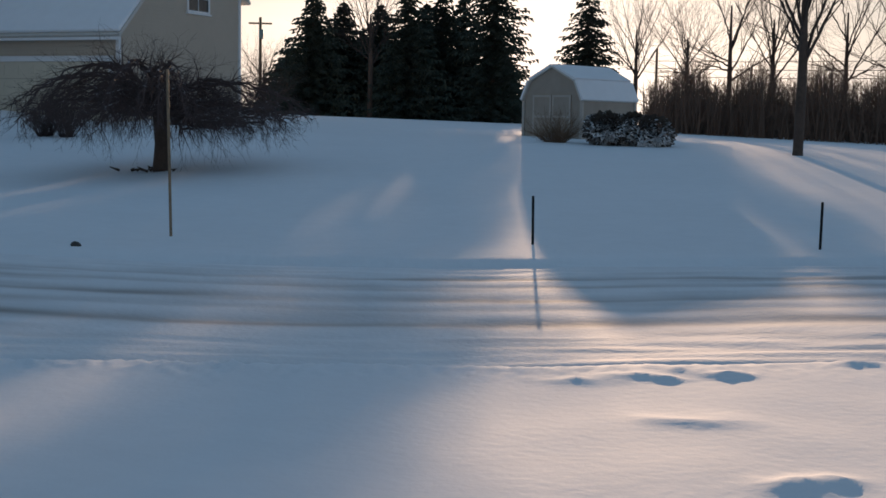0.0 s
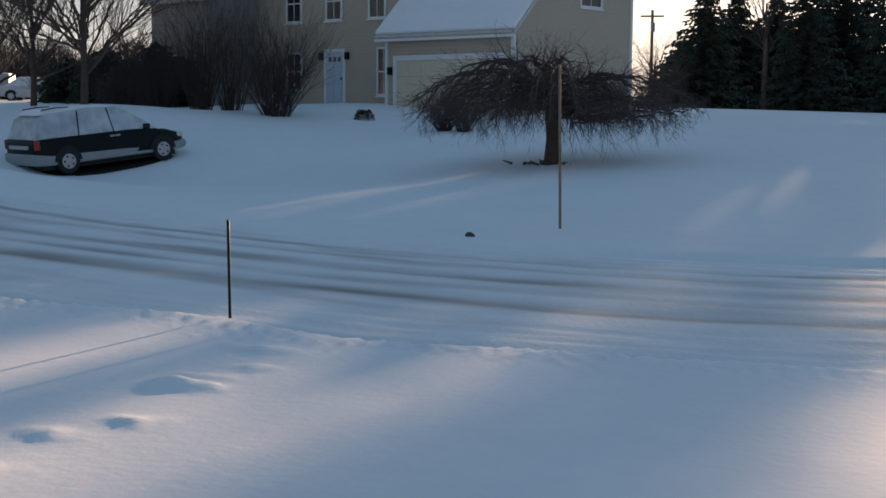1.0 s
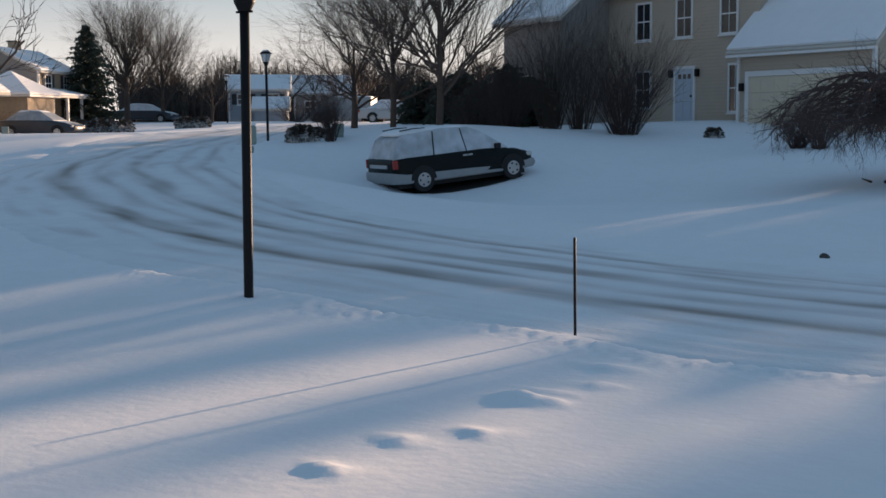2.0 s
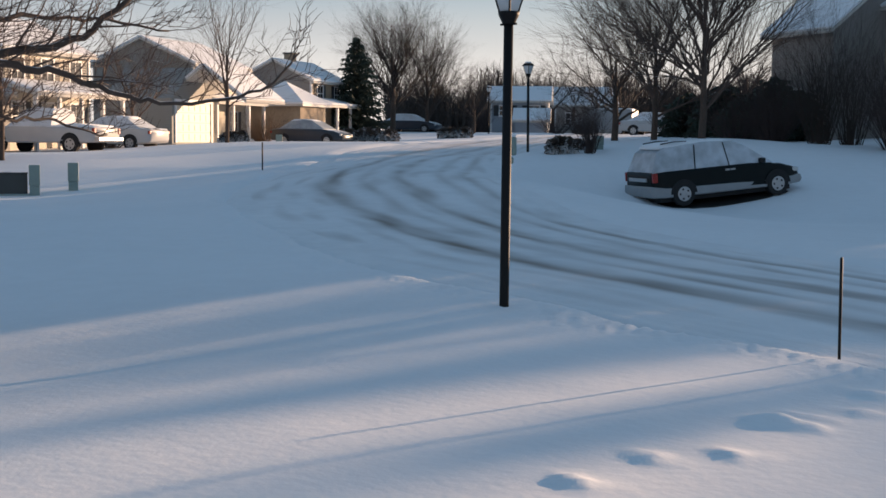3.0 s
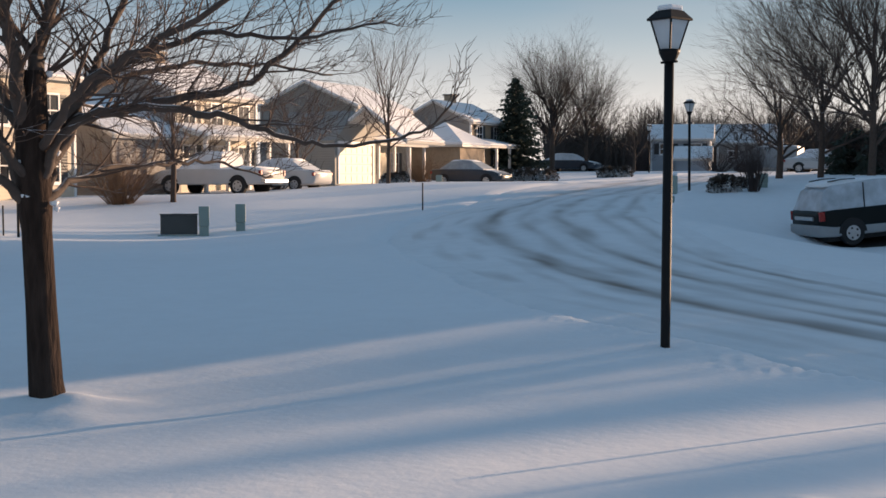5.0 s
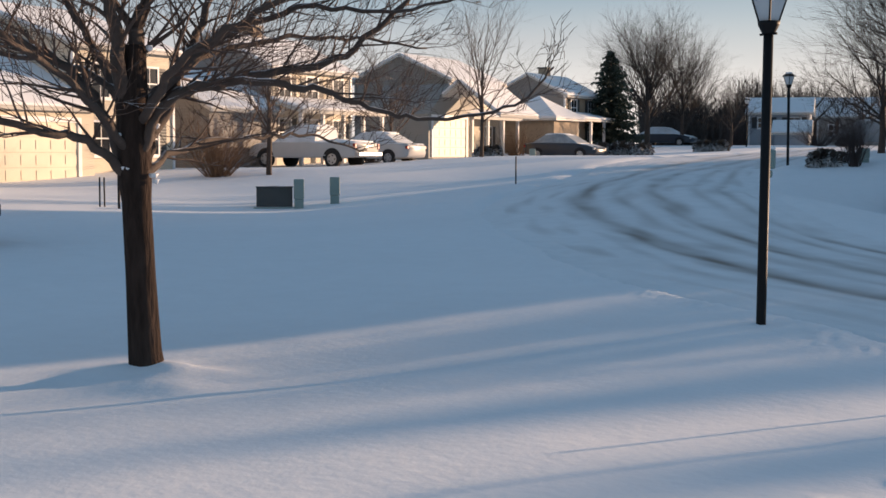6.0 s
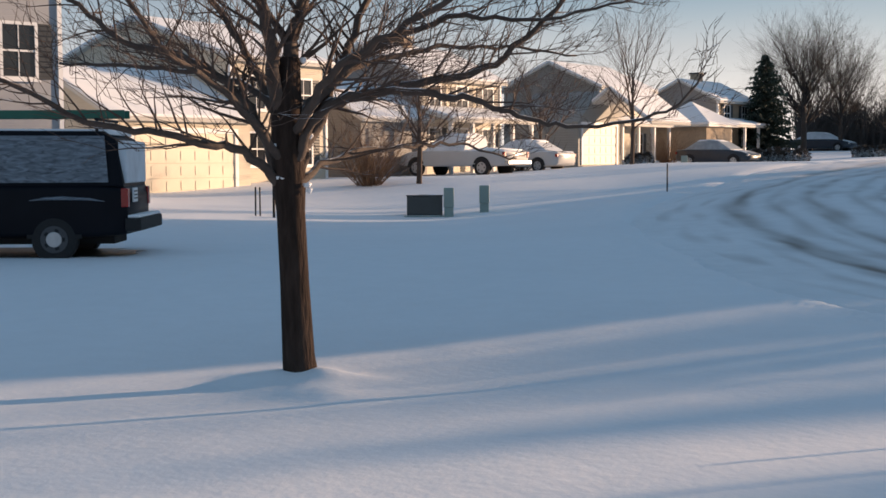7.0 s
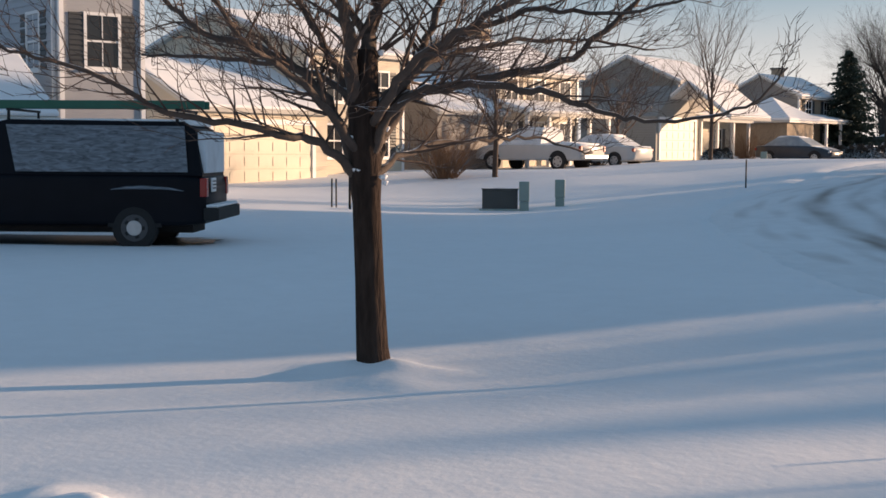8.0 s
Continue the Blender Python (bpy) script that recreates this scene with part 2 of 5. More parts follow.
def ground_z(x, y):
    x, y = np.asarray(x, float), np.asarray(y, float)
    z = land(x, y)
    o = road_offset(np.atleast_1d(x), np.atleast_1d(y)).reshape(np.shape(x))
    a = np.abs(o)
    near_r = np.hypot(x, y)
    edge = 0.25 * wave(x, y, 8, 3.0)
    z = z - 0.12 * (1 - smooth01(HALF - 0.25, HALF + 0.45, a + edge))
    fade = 1 - smooth01(35, 60, near_r)
    crumb = np.exp(-((a + edge - HALF - 0.35) / 0.5) ** 2) * fade * np.where((o < 0) & (x < -1.5), 1.5, 0.6) * (0.45 + 0.55 * smooth01(-0.2, 0.5, wave(x, y, 21, 6.0)))
    z = z + crumb * (0.01 + 0.02 * wave(x, y, 5, 0.6) + 0.045 * wave(x, y, 6, 0.2) + 0.03 * wave(x, y, 7, 0.11))
    z = z + (0.03 * wave(x, y, 3, 6.0) + 0.008 * wave(x, y, 4, 1.6)) * smooth01(HALF, HALF + 1.5, a) * fade
    for az, r, rad, h in MOUNDS:
        p = polar(az, r)
        near = np.hypot(x - p.x, y - p.y) < rad * 4
        if not near.any():
            continue
        xs, ys = x[near], y[near]
        bend = rad * 0.5
        xs, ys = xs + bend * wave(xs, ys, 33, rad * 2.2), ys + bend * wave(xs, ys, 34, rad * 2.2)
        d2 = ((xs - p.x) ** 2 * 0.55 + (ys - p.y) ** 2 * 1.3) / (rad * rad * 0.5)
        z[near] = z[near] + 0.72 * h * np.exp(-d2) * (1 + 0.35 * wave(xs, ys, 35, rad * 0.9))
    return z


def gz(x, y):
    return float(ground_z(np.array([x]), np.array([y]))[0])


def on_ground(az, r, turn=0.0, sink=0.03):
    p = polar(az, r)
    return pose(p.x, p.y, gz(p.x, p.y) - sink, 0, 0, turn)


def build_ground():
    az = np.concatenate([np.arange(-180, -24, 4.0), np.arange(-24, 90, 0.22), np.arange(90, 180, 4.0)])
    rr = [0.4]
    while rr[-1] < 95:
        rr.append(rr[-1] * (1.0075 if 7 < rr[-1] < 26 else 1.014) + 0.004)
    while rr[-1] < 4000:
        rr.append(rr[-1] * 1.2)
    rr = np.array(rr)
    A, Rr = np.meshgrid(np.radians(az), rr, indexing="ij")
    X, Y = -np.sin(A) * Rr, np.cos(A) * Rr
    Z = ground_z(X, Y)
    na, nr = len(az), len(rr)
    verts = np.column_stack([X.ravel(), Y.ravel(), Z.ravel()])
    verts = np.vstack([verts, [[0, 0, Z[:, 0].mean()]]])
    i, j = np.meshgrid(np.arange(na), np.arange(nr - 1), indexing="ij")
    i2 = (i + 1) % na
    quads = np.column_stack([(i * nr + j).ravel(), (i * nr + j + 1).ravel(), (i2 * nr + j + 1).ravel(), (i2 * nr + j).ravel()])
    quads = quads[:, ::-1]
    c = len(verts) - 1
    hub = np.column_stack([np.arange(na) * nr, (np.arange(na) + 1) % na * nr, np.full(na, c), np.full(na, c)])
    me = bpy.data.meshes.new("ground")
    me.vertices.add(len(verts))
    me.vertices.foreach_set("co", verts.ravel())
    me.loops.add(quads.size)
    me.loops.foreach_set("vertex_index", quads.ravel().astype(np.int32))
    me.polygons.add(len(quads))
    me.polygons.foreach_set("loop_start", np.arange(0, quads.size, 4, dtype=np.int32))
    me.polygons.foreach_set("use_smooth", np.ones(len(quads), bool))
    me.update(calc_edges=True)
    bm = bmesh.new()
    bm.from_mesh(me)
    bm.verts.ensure_lookup_table()
    for a, b, d, _ in hub:
        bm.faces.new((bm.verts[d], bm.verts[a], bm.verts[b]))
    bm.to_mesh(me)
    bm.free()
    me.materials.append(SNOW)
    tagged(new("ground", me), "lawns and yards under smooth fresh snow", "ground", kind="structure")


build_ground()


def build_road():
    cols = np.linspace(-HALF - 0.5, HALF + 0.5, 120)
    verts, faces = [], []
    line = np.array([tuple(p) for p in catmull(ROADC, 60)])
    dr = np.gradient(line, axis=0)
    dr /= np.linalg.norm(dr, axis=1)[:, None]
    nrm = np.column_stack([dr[:, 1], -dr[:, 0]])
    P = line[:, None, :] + nrm[:, None, :] * cols[None, :, None]
    Z = land(P[..., 0], P[..., 1]) - 0.06 - 0.14 * smooth01(HALF - 0.1, HALF + 0.5, np.abs(cols))[None, :]
    Z = Z + 0.012 * wave(P[..., 0], P[..., 1], 11, 1.2)
    along = np.concatenate([[0], np.cumsum(np.hypot(*np.diff(line, axis=0).T))])[:, None]
    wear = np.zeros(Z.shape)
    for c, wd, amt, sd in ((-1.05, 0.3, 1.0, 1), (-0.15, 0.18, 0.4, 2), (0.62, 0.26, 0.75, 5), (1.65, 0.15, 0.5, 3), (2.3, 0.15, 0.65, 4)):
        mid = c + 0.12 * wave(along, along * 0, sd, 14.0)
        band = np.exp(-((cols[None, :] - mid) / wd) ** 2)
        streak = 0.55 + 0.6 * wave(along + cols[None, :] * 0.3, cols[None, :] * 6, sd + 40, 3.5)
        Z = Z - 0.022 * band * amt
        wear = wear + band * amt * np.clip(streak, 0.4, 1)
    wear = wear + 0.5 * np.clip(wave(along, cols[None, :] * 8, 61, 5.0), 0, 1) * (np.abs(cols) < HALF - 0.5)[None, :]
    Z = Z + 0.02 * wave(along * 0.35, cols[None, :] * 1.6, 71, 0.8) * smooth01(1.6, 2.2, np.abs(cols))[None, :]
    n, k = P.shape[:2]
    for a in range(n):
        for b in range(k):
            verts.append((P[a, b, 0], P[a, b, 1], Z[a, b]))
    for a in range(n - 1):
        for b in range(k - 1):
            q = a * k + b
            faces.append((q, q + 1, q + k + 1, q + k))
    ob = from_lists("road", verts, faces, ROAD, smooth=True)
    at = ob.data.attributes.new("wear", "FLOAT", "POINT")
    at.data.foreach_set("value", np.clip(wear, 0, 1).ravel().astype(np.float32))
    tagged(ob, "street of packed snow with dirty tyre ruts", "road", kind="structure")


build_road()


# ---- trees ----
def limb(verts, faces, start, direction, length, radius, rnd, level, levels, droop=0.0, wander=0.25, sides=6, kids=4, tip=0.25, spread=0.75):
    n = max(3, int(5 - level * 0.5))
    pts, radii = [start.copy()], [radius]
    d = direction.normalized()
    for k in range(n):
        d = (d + Vector((rnd.uniform(-1, 1), rnd.uniform(-1, 1), rnd.uniform(-1, 1))) * wander * 0.5 + Vector((0, 0, -droop if level else 0))).normalized()
        pts.append(pts[-1] + d * (length / n))
        radii.append(radius * (1 - (1 - tip) * (k + 1) / n))
    tube(verts, faces, pts, radii, max(3, sides - level), cap=False)
    if level >= levels:
        return
    for k in range(kids):
        f = rnd.uniform(0.25, 1.0) if k else 1.0
        i = min(int(f * n), n - 1)
        p = pts[i].lerp(pts[i + 1], f * n - i) if f < 1 else pts[-1]
        r = radii[min(i + 1, n)] * (0.8 if f == 1 else 0.6)
        axis = (pts[i + 1] - pts[i]).normalized()
        side = axis.cross(Vector((rnd.uniform(-1, 1), rnd.uniform(-1, 1), rnd.uniform(-1, 1)))).normalized()
        nd = axis * 1.0 + side * spread * rnd.uniform(0.5, 1.3) + Vector((0, 0, 0.12 if not droop else 0))
        if not droop and nd.z < -0.2:
            nd.z = -nd.z
        limb(verts, faces, p, nd, length * rnd.uniform(0.5, 0.8), max(r, 0.003), rnd, level + 1, levels, droop, wander, sides, kids, tip, spread)


def spruce(m, label, height=11, width=2.6, seed=1, group="", tiers=52, full=0.68):
    rnd = random.Random(seed)
    t = thing("spruce", m, label, "tree", group)
    v, f = [], []
    tube(v, f, [Vector((0, 0, -0.3)), Vector((0, 0, height * 0.5)), Vector((0, 0, height))], [0.18, 0.1, 0.02], 7)
    from_lists("trunk", v, f, BARK, t)
    v, f = [], []
    for i in range(tiers):
        q = i / (tiers - 1)
        z = 0.35 + (height - 0.6) * q
        reach = width * (1 - q) ** full + 0.1
        n = int(6 + 7 * (1 - q))
        for k in range(n):
            a = 2 * math.pi * (k + rnd.uniform(-0.5, 0.5)) / n + i
            z = 0.3 + (height - 0.5) * min(1, max(0, q + rnd.uniform(-0.03, 0.03)))
            L = reach * rnd.uniform(0.55, 1.15)
            out = Vector((math.cos(a), math.sin(a), 0))
            side = Vector((-math.sin(a), math.cos(a), 0))
            m2 = max(3, int(L / 0.22))
            for s in range(m2):
                g = (s + 0.6) / m2
                c = out * (L * g) + Vector((0, 0, z - 0.42 * L * g + 0.22 * L * g * g + rnd.uniform(-.09, .09)))
                wdt = 0.32 * (1.1 - 0.6 * g) * (0.5 + 0.5 * min(1, L))
                for sg in (-1, 1):
                    tip = c + side * sg * wdt * rnd.uniform(0.7, 1.4) + out * 0.2 * rnd.uniform(0.4, 1.4) + Vector((0, 0, -rnd.uniform(0.02, 0.34)))
                    b0 = len(v)
                    v += [c - out * 0.1, c + out * 0.12, tip, c + Vector((0, 0, -0.09))]
                    f += [(b0, b0 + 1, b0 + 2), (b0 + 1, b0 + 3, b0 + 2), (b0 + 3, b0, b0 + 2)]
    from_lists("crown", v, f, NEEDLE, t)
    return t


GRP = "spruces behind the yard"
for k, (az, r, h, w) in enumerate(((5.75, 80, 7.5, 3.6), (4.45, 82, 7.3, 3.3), (1.6, 79, 8.0, 3.2), (2.8, 84, 7.4, 3.4), (0.1, 81, 8.2, 3.6), (-2.15, 79, 11.5, 2.9), (-6.3, 92, 10.0, 3.4), (0.8, 84, 7.6, 3.4),
                                   (6.6, 87, 4.6, 3.4), (3.6, 86, 5.6, 3.8), (2.0, 87, 5.0, 3.8), (-0.8, 84, 8.0, 3.6), (5.1, 86, 5.6, 3.8), (-2.5, 85, 5.4, 2.6))):
    spruce(on_ground(az, r), "dark green spruce dusted with snow", h, w, seed=20 + k, group=GRP, full=0.45 if h > 10 else 0.68)
spruce(on_ground(47.8, 88), "dark conical spruce beside the far houses", 6.7, 2.3, seed=41)

for k, (az, r, h, w) in enumerate(((28.6, 57, 2.3, 1.5), (29.6, 58, 2.9, 1.7), (30.7, 57, 2.2, 1.6), (31.7, 59, 2.7, 1.7), (33.2, 61, 2.2, 1.6))):
    spruce(on_ground(az, r), "squat dark evergreen in the yard behind a bare tree", h, w, seed=300 + k, group="squat evergreens behind the yard", tiers=26, full=0.4)

# ---- houses ----
def siding(name, color, board=0.13):
    m = material(name, color, 0.65, grain=2.5, vary=0.05)
    nt = m.node_tree
    tc = nt.nodes.new("ShaderNodeTexCoord")
    w = nt.nodes.new("ShaderNodeTexWave")
    w.wave_type, w.bands_direction, w.wave_profile = "BANDS", "Z", "SAW"
    w.inputs["Scale"].default_value = 0.314 / board
    nt.links.new(tc.outputs["Object"], w.inputs["Vector"])
    bp = nt.nodes.new("ShaderNodeBump")
    bp.inputs["Strength"].default_value, bp.inputs["Distance"].default_value = 1.0, 0.02
    nt.links.new(w.outputs["Fac"], bp.inputs["Height"])
    nt.links.new(bp.outputs["Normal"], nt.nodes["Principled BSDF"].inputs["Normal"])
    return m


CREAM_SIDING = siding("cream_vinyl_siding", (0.47, 0.40, 0.32))
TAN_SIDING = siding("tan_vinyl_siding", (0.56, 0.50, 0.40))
WHITE_SIDING = siding("white_vinyl_siding", (0.62, 0.62, 0.60))
PALE_SIDING = siding("pale_grey_siding", (0.33, 0.34, 0.36))
BLUE_SIDING = siding("blue_grey_vinyl_siding", (0.33, 0.37, 0.42))
# Tan siding darkened: the gable side's shade is put into the colour.
SHADED_TAN_SIDING = siding("shaded_tan_vinyl_siding", (0.25, 0.25, 0.235))
# Taupe for one grey house; elsewhere it paints shade onto gable and wing walls.
TAUPE_AND_SHADE_SIDING = siding("taupe_and_shaded_vinyl_siding", (0.25, 0.24, 0.23))
BRICK = material("tan_brick", (0.34, 0.26, 0.18), 0.85, grain=6, vary=0.25, bump=0.006, bump_scale=12)
SHUTTER = material("dark_shutter", (0.03, 0.035, 0.04), 0.5, grain=6, vary=0.2)
GARAGE = material("garage_door_paint", (0.62, 0.55, 0.43), 0.55, grain=3, vary=0.05)
DOORP = material("pale_blue_door_paint", (0.45, 0.52, 0.60), 0.45, grain=4, vary=0.06)
SOFFIT = material("soffit", (0.55, 0.53, 0.49), 0.6, grain=4, vary=0.06)


def prism(bm, x0, x1, prof):
    """A solid with the outline prof of (y, z), from x0 to x1."""
    a = [bm.verts.new((x0, y, z)) for y, z in prof]
    b = [bm.verts.new((x1, y, z)) for y, z in prof]
    n = len(prof)
    bm.faces.new(a[::-1])
    bm.faces.new(b)
    for i in range(n):
        bm.faces.new((a[i], a[(i + 1) % n], b[(i + 1) % n], b[i]))


def fix(bm):
    bmesh.ops.recalc_face_normals(bm, faces=bm.faces)
    return bm


def slope_slab(x0, x1, ya, za, yb, zb, thick):
    """A roof slab over the line from (ya, za) to (yb, zb)."""
    d = Vector((yb - ya, zb - za)).normalized()
    n = Vector((-d.y, d.x))
    if n.y < 0:
        n = -n
    bm = bmesh.new()
    prism(bm, x0, x1, [(ya, za), (yb, zb), (yb + n.x * thick, zb + n.y * thick), (ya + n.x * thick, za + n.y * thick)])
    return fix(bm)


def gable_roof(house, x0, x1, front, ridge, back, over=0.35, name="roof"):
    """Two slopes with boards at the rim and snow on top; front, ridge and back are (y, z)."""
    for (ya, za), sg in ((front, -1), (back, 1)):
        k = (ridge[1] - za) / (ridge[0] - ya)
        y_e = ya + sg * over
        z_e = za + k * sg * over
        roof = part(name, slope_slab(x0 - over, x1 + over, y_e, z_e, ridge[0], ridge[1], 0.1), SOFFIT, house)
        q = 0.97
        part("snow_cover", soften(slope_slab(x0 - over * q, x1 + over * q, ya + sg * over * q, za + k * sg * over * q + 0.105 / math.cos(math.atan(k)), ridge[0], ridge[1] + 0.105 / math.cos(math.atan(k)), 0.12)), SNOW, roof, "smooth snow on the roof")


def soften(bm, w=0.05):
    bmesh.ops.bevel(bm, geom=list(bm.edges), offset=w, segments=2, affect="EDGES", profile=0.6)
    return bm


def face_pose(side, u, z, off=0.0):
    """A frame on a wall: side is ('f', y), ('r', x) or ('l', x); u runs along it."""
    kind, c = side
    if kind == "f":
        return pose(u, c - off, z)
    if kind == "r":
        return pose(c + off, u, z, 0, 0, 90)
    return pose(c - off, u, z, 0, 0, -90)


def window(house, side, u, z, w, h, shutters=False, bars=1):
    """A sash window: frame, pane, sill and bars, with its middle at u and its foot at z."""
    fr = bmesh.new()
    t = 0.08
    add_box(fr, -w / 2 - t, -w / 2, -0.05, 0.02, -t, h + t)
    add_box(fr, w / 2, w / 2 + t, -0.05, 0.02, -t, h + t)
    add_box(fr, -w / 2, w / 2, -0.05, 0.02, h, h + t)
    add_box(fr, -w / 2, w / 2, -0.05, 0.02, -t, 0)
    f = part("window", fr, WHITE, house)
    f.matrix_basis = face_pose(side, u, z)
    part("pane", box(-w / 2, w / 2, -0.012, 0.02, 0, h), DARKGLASS, f)
    part("meeting_rail", box(-w / 2, w / 2, -0.035, -0.012, h * 0.5 - 0.025, h * 0.5 + 0.025), WHITE, f)
    for k in range(bars):
        x = -w / 2 + w * (k + 1) / (bars + 1)
        part("glazing_bar", box(x - 0.012, x + 0.012, -0.03, -0.012, 0, h), WHITE, f)
    part("sill", box(-w / 2 - 0.12, w / 2 + 0.12, -0.1, 0.0, -t - 0.05, -t), WHITE, f)
    if shutters:
        for sg in (-1, 1):
            sh = bmesh.new()
            x = sg * (w / 2 + t + 0.2)
            zz = [(-0.05, 0.02), (-0.05, -0.04)]
            for k in range(10):
                zz += [(h * (k + 0.1) / 10, -0.04), (h * (k + 0.2) / 10, -0.045), (h * (k + 0.9) / 10, -0.022)]
            zz += [(h, -0.04), (h + 0.05, -0.04), (h + 0.05, 0.02)]
            ends = [[sh.verts.new((x + e * 0.19, b, a)) for a, b in zz] for e in (-1, 1)]
            for k in range(len(zz)):
                j = (k + 1) % len(zz)
                sh.faces.new((ends[0][k], ends[0][j], ends[1][j], ends[1][k]))
            sh.faces.new(ends[0])
            sh.faces.new(ends[1])
            fix(sh)
            part("shutter", sh, SHUTTER, f, "dark louvred shutter")
    return f


def front_door(house, side, u, z, w=0.95, h=2.05, mat=None):
    fr = bmesh.new()
    add_box(fr, -w / 2 - 0.1, -w / 2, -0.06, 0.02, 0, h + 0.1)
    add_box(fr, w / 2, w / 2 + 0.1, -0.06, 0.02, 0, h + 0.1)
    add_box(fr, -w / 2, w / 2, -0.06, 0.02, h, h + 0.1)
    d = part("door", box(-w / 2, w / 2, -0.03, 0.02, 0, h), mat or DOORP, house, "pale painted front door")
    d.matrix_basis = face_pose(side, u, z)
    part("door_frame", fr, WHITE, d)
    for i in (-1, 0, 1):
        part("door_light", box(i * 0.25 - 0.08, i * 0.25 + 0.08, -0.038, -0.03, h - 0.38, h - 0.2), DARKGLASS, d)
    for i in (-1, 1):
        for zz in (0.2, 0.95):
            part("door_panel", box(i * 0.2 - 0.15, i * 0.2 + 0.15, -0.045, -0.03, zz, zz + 0.6), mat or DOORP, d)
    part("handle", box(w / 2 - 0.12, w / 2 - 0.07, -0.09, -0.03, 0.98, 1.06), POST, d)


def garage_door(house, side, u, z, w, h):
    fr = bmesh.new()
    add_box(fr, -w / 2 - 0.16, -w / 2, -0.06, 0.02, 0, h + 0.18)
    add_box(fr, w / 2, w / 2 + 0.16, -0.06, 0.02, 0, h + 0.18)
    add_box(fr, -w / 2, w / 2, -0.06, 0.02, h, h + 0.18)
    f = part("garage_door", fr, WHITE, house, "white trim round a panelled garage door")
    f.matrix_basis = face_pose(side, u, z)
    for r in range(4):
        z0 = h * r / 4
        row = part("door_section", box(-w / 2, w / 2, -0.01, 0.02, z0 + 0.01, z0 + h / 4 - 0.01), GARAGE, f)
        n = max(4, int(w / 0.6))
        for k in range(n):
            x = -w / 2 + w * (k + 0.5) / n
            part("raised_panel", box(x - w / n * 0.38, x + w / n * 0.38, -0.025, -0.01, z0 + h / 4 * 0.2, z0 + h / 4 * 0.8), GARAGE, row)


def corner_board(house, x, y, z0, z1):
    part("corner_board", box(x - 0.06, x + 0.06, y - 0.06, y + 0.06, z0, z1), WHITE, house)


def wall_lamp(house, side, u, z):
    f = part("wall_lamp", box(-0.07, 0.07, -0.16, 0.0, 0, 0.28, 0.02), POST, house, "small black porch lamp")
    f.matrix_basis = face_pose(side, u, z)


def house_a():
    m = pose(-17.27, 48.44, 0.895, 0, 0, -24) @ Matrix.Scale(1.1, 4)
    h = thing("house", m, "cream two-storey house with a snow-covered garage roof, in shade", "house")
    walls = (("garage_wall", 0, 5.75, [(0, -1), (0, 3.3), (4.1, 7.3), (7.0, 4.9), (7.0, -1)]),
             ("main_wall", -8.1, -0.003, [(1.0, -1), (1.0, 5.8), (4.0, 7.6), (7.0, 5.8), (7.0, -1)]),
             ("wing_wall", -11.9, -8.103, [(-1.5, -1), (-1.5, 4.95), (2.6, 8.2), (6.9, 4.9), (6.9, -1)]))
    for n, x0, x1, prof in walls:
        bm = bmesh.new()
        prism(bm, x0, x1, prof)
        # Wing shares the cream siding; its darker tone is shade put into the colour.
        part(n, fix(bm), TAUPE_AND_SHADE_SIDING if n == "wing_wall" else CREAM_SIDING, h)
    gable_roof(h, 0, 5.75, (0, 3.3), (4.1, 7.3), (7.0, 4.9), 0.3)
    gable_roof(h, -8.1, -0.1, (1.0, 5.8), (4.0, 7.6), (7.0, 5.8), 0.3)
    gable_roof(h, -11.9, -8.1, (-1.5, 4.95), (2.6, 8.2), (6.9, 4.9), 0.35)
    garage_door(h, ("f", 0), 2.95, 0.0, 4.9, 2.25)
    wall_lamp(h, ("f", 0), 0.2, 1.75)
    wall_lamp(h, ("f", 1.0), -4.4, 2.4)
    wall_lamp(h, ("f", 1.0), -3.0, 2.4)
    for u in (-6.0, -3.75, -1.45):
        window(h, ("f", 1.0), u, 3.95, 0.75, 1.35)
    window(h, ("f", 1.0), -1.1, 1.1, 0.55, 1.65)
    window(h, ("f", 1.0), -6.0, 1.3, 0.75, 1.35)
    window(h, ("f", -1.5), -10.3, 1.45, 0.62, 1.15)
    front_door(h, ("f", 1.0), -3.7, 0.66)
    window(h, ("r", 5.75), 4.4, 4.2, 1.2, 0.9)
    corner_board(h, 5.75, 0.0, -0.5, 3.3)
    corner_board(h, 5.75, 7.0, -0.5, 4.9)
    corner_board(h, 0.0, 0.0, -0.5, 3.3)
    part("gutter", box(-0.3, 6.05, -0.38, -0.28, 2.92, 3.01), WHITE, h)
    part("door_step", box(-5.0, -2.4, -0.1, 1.0, -0.5, 0.62, 0.04), SHUTTER, h, "dark front step below the door")
    dm = bmesh.new()
    add_box(dm, 1.9, 3.7, 1.6, 3.0, 3.6, 5.55)
    part("dormer", dm, CREAM_SIDING, h)
    window(h, ("f", 1.6), 2.8, 4.75, 0.7, 0.65)


house_a()


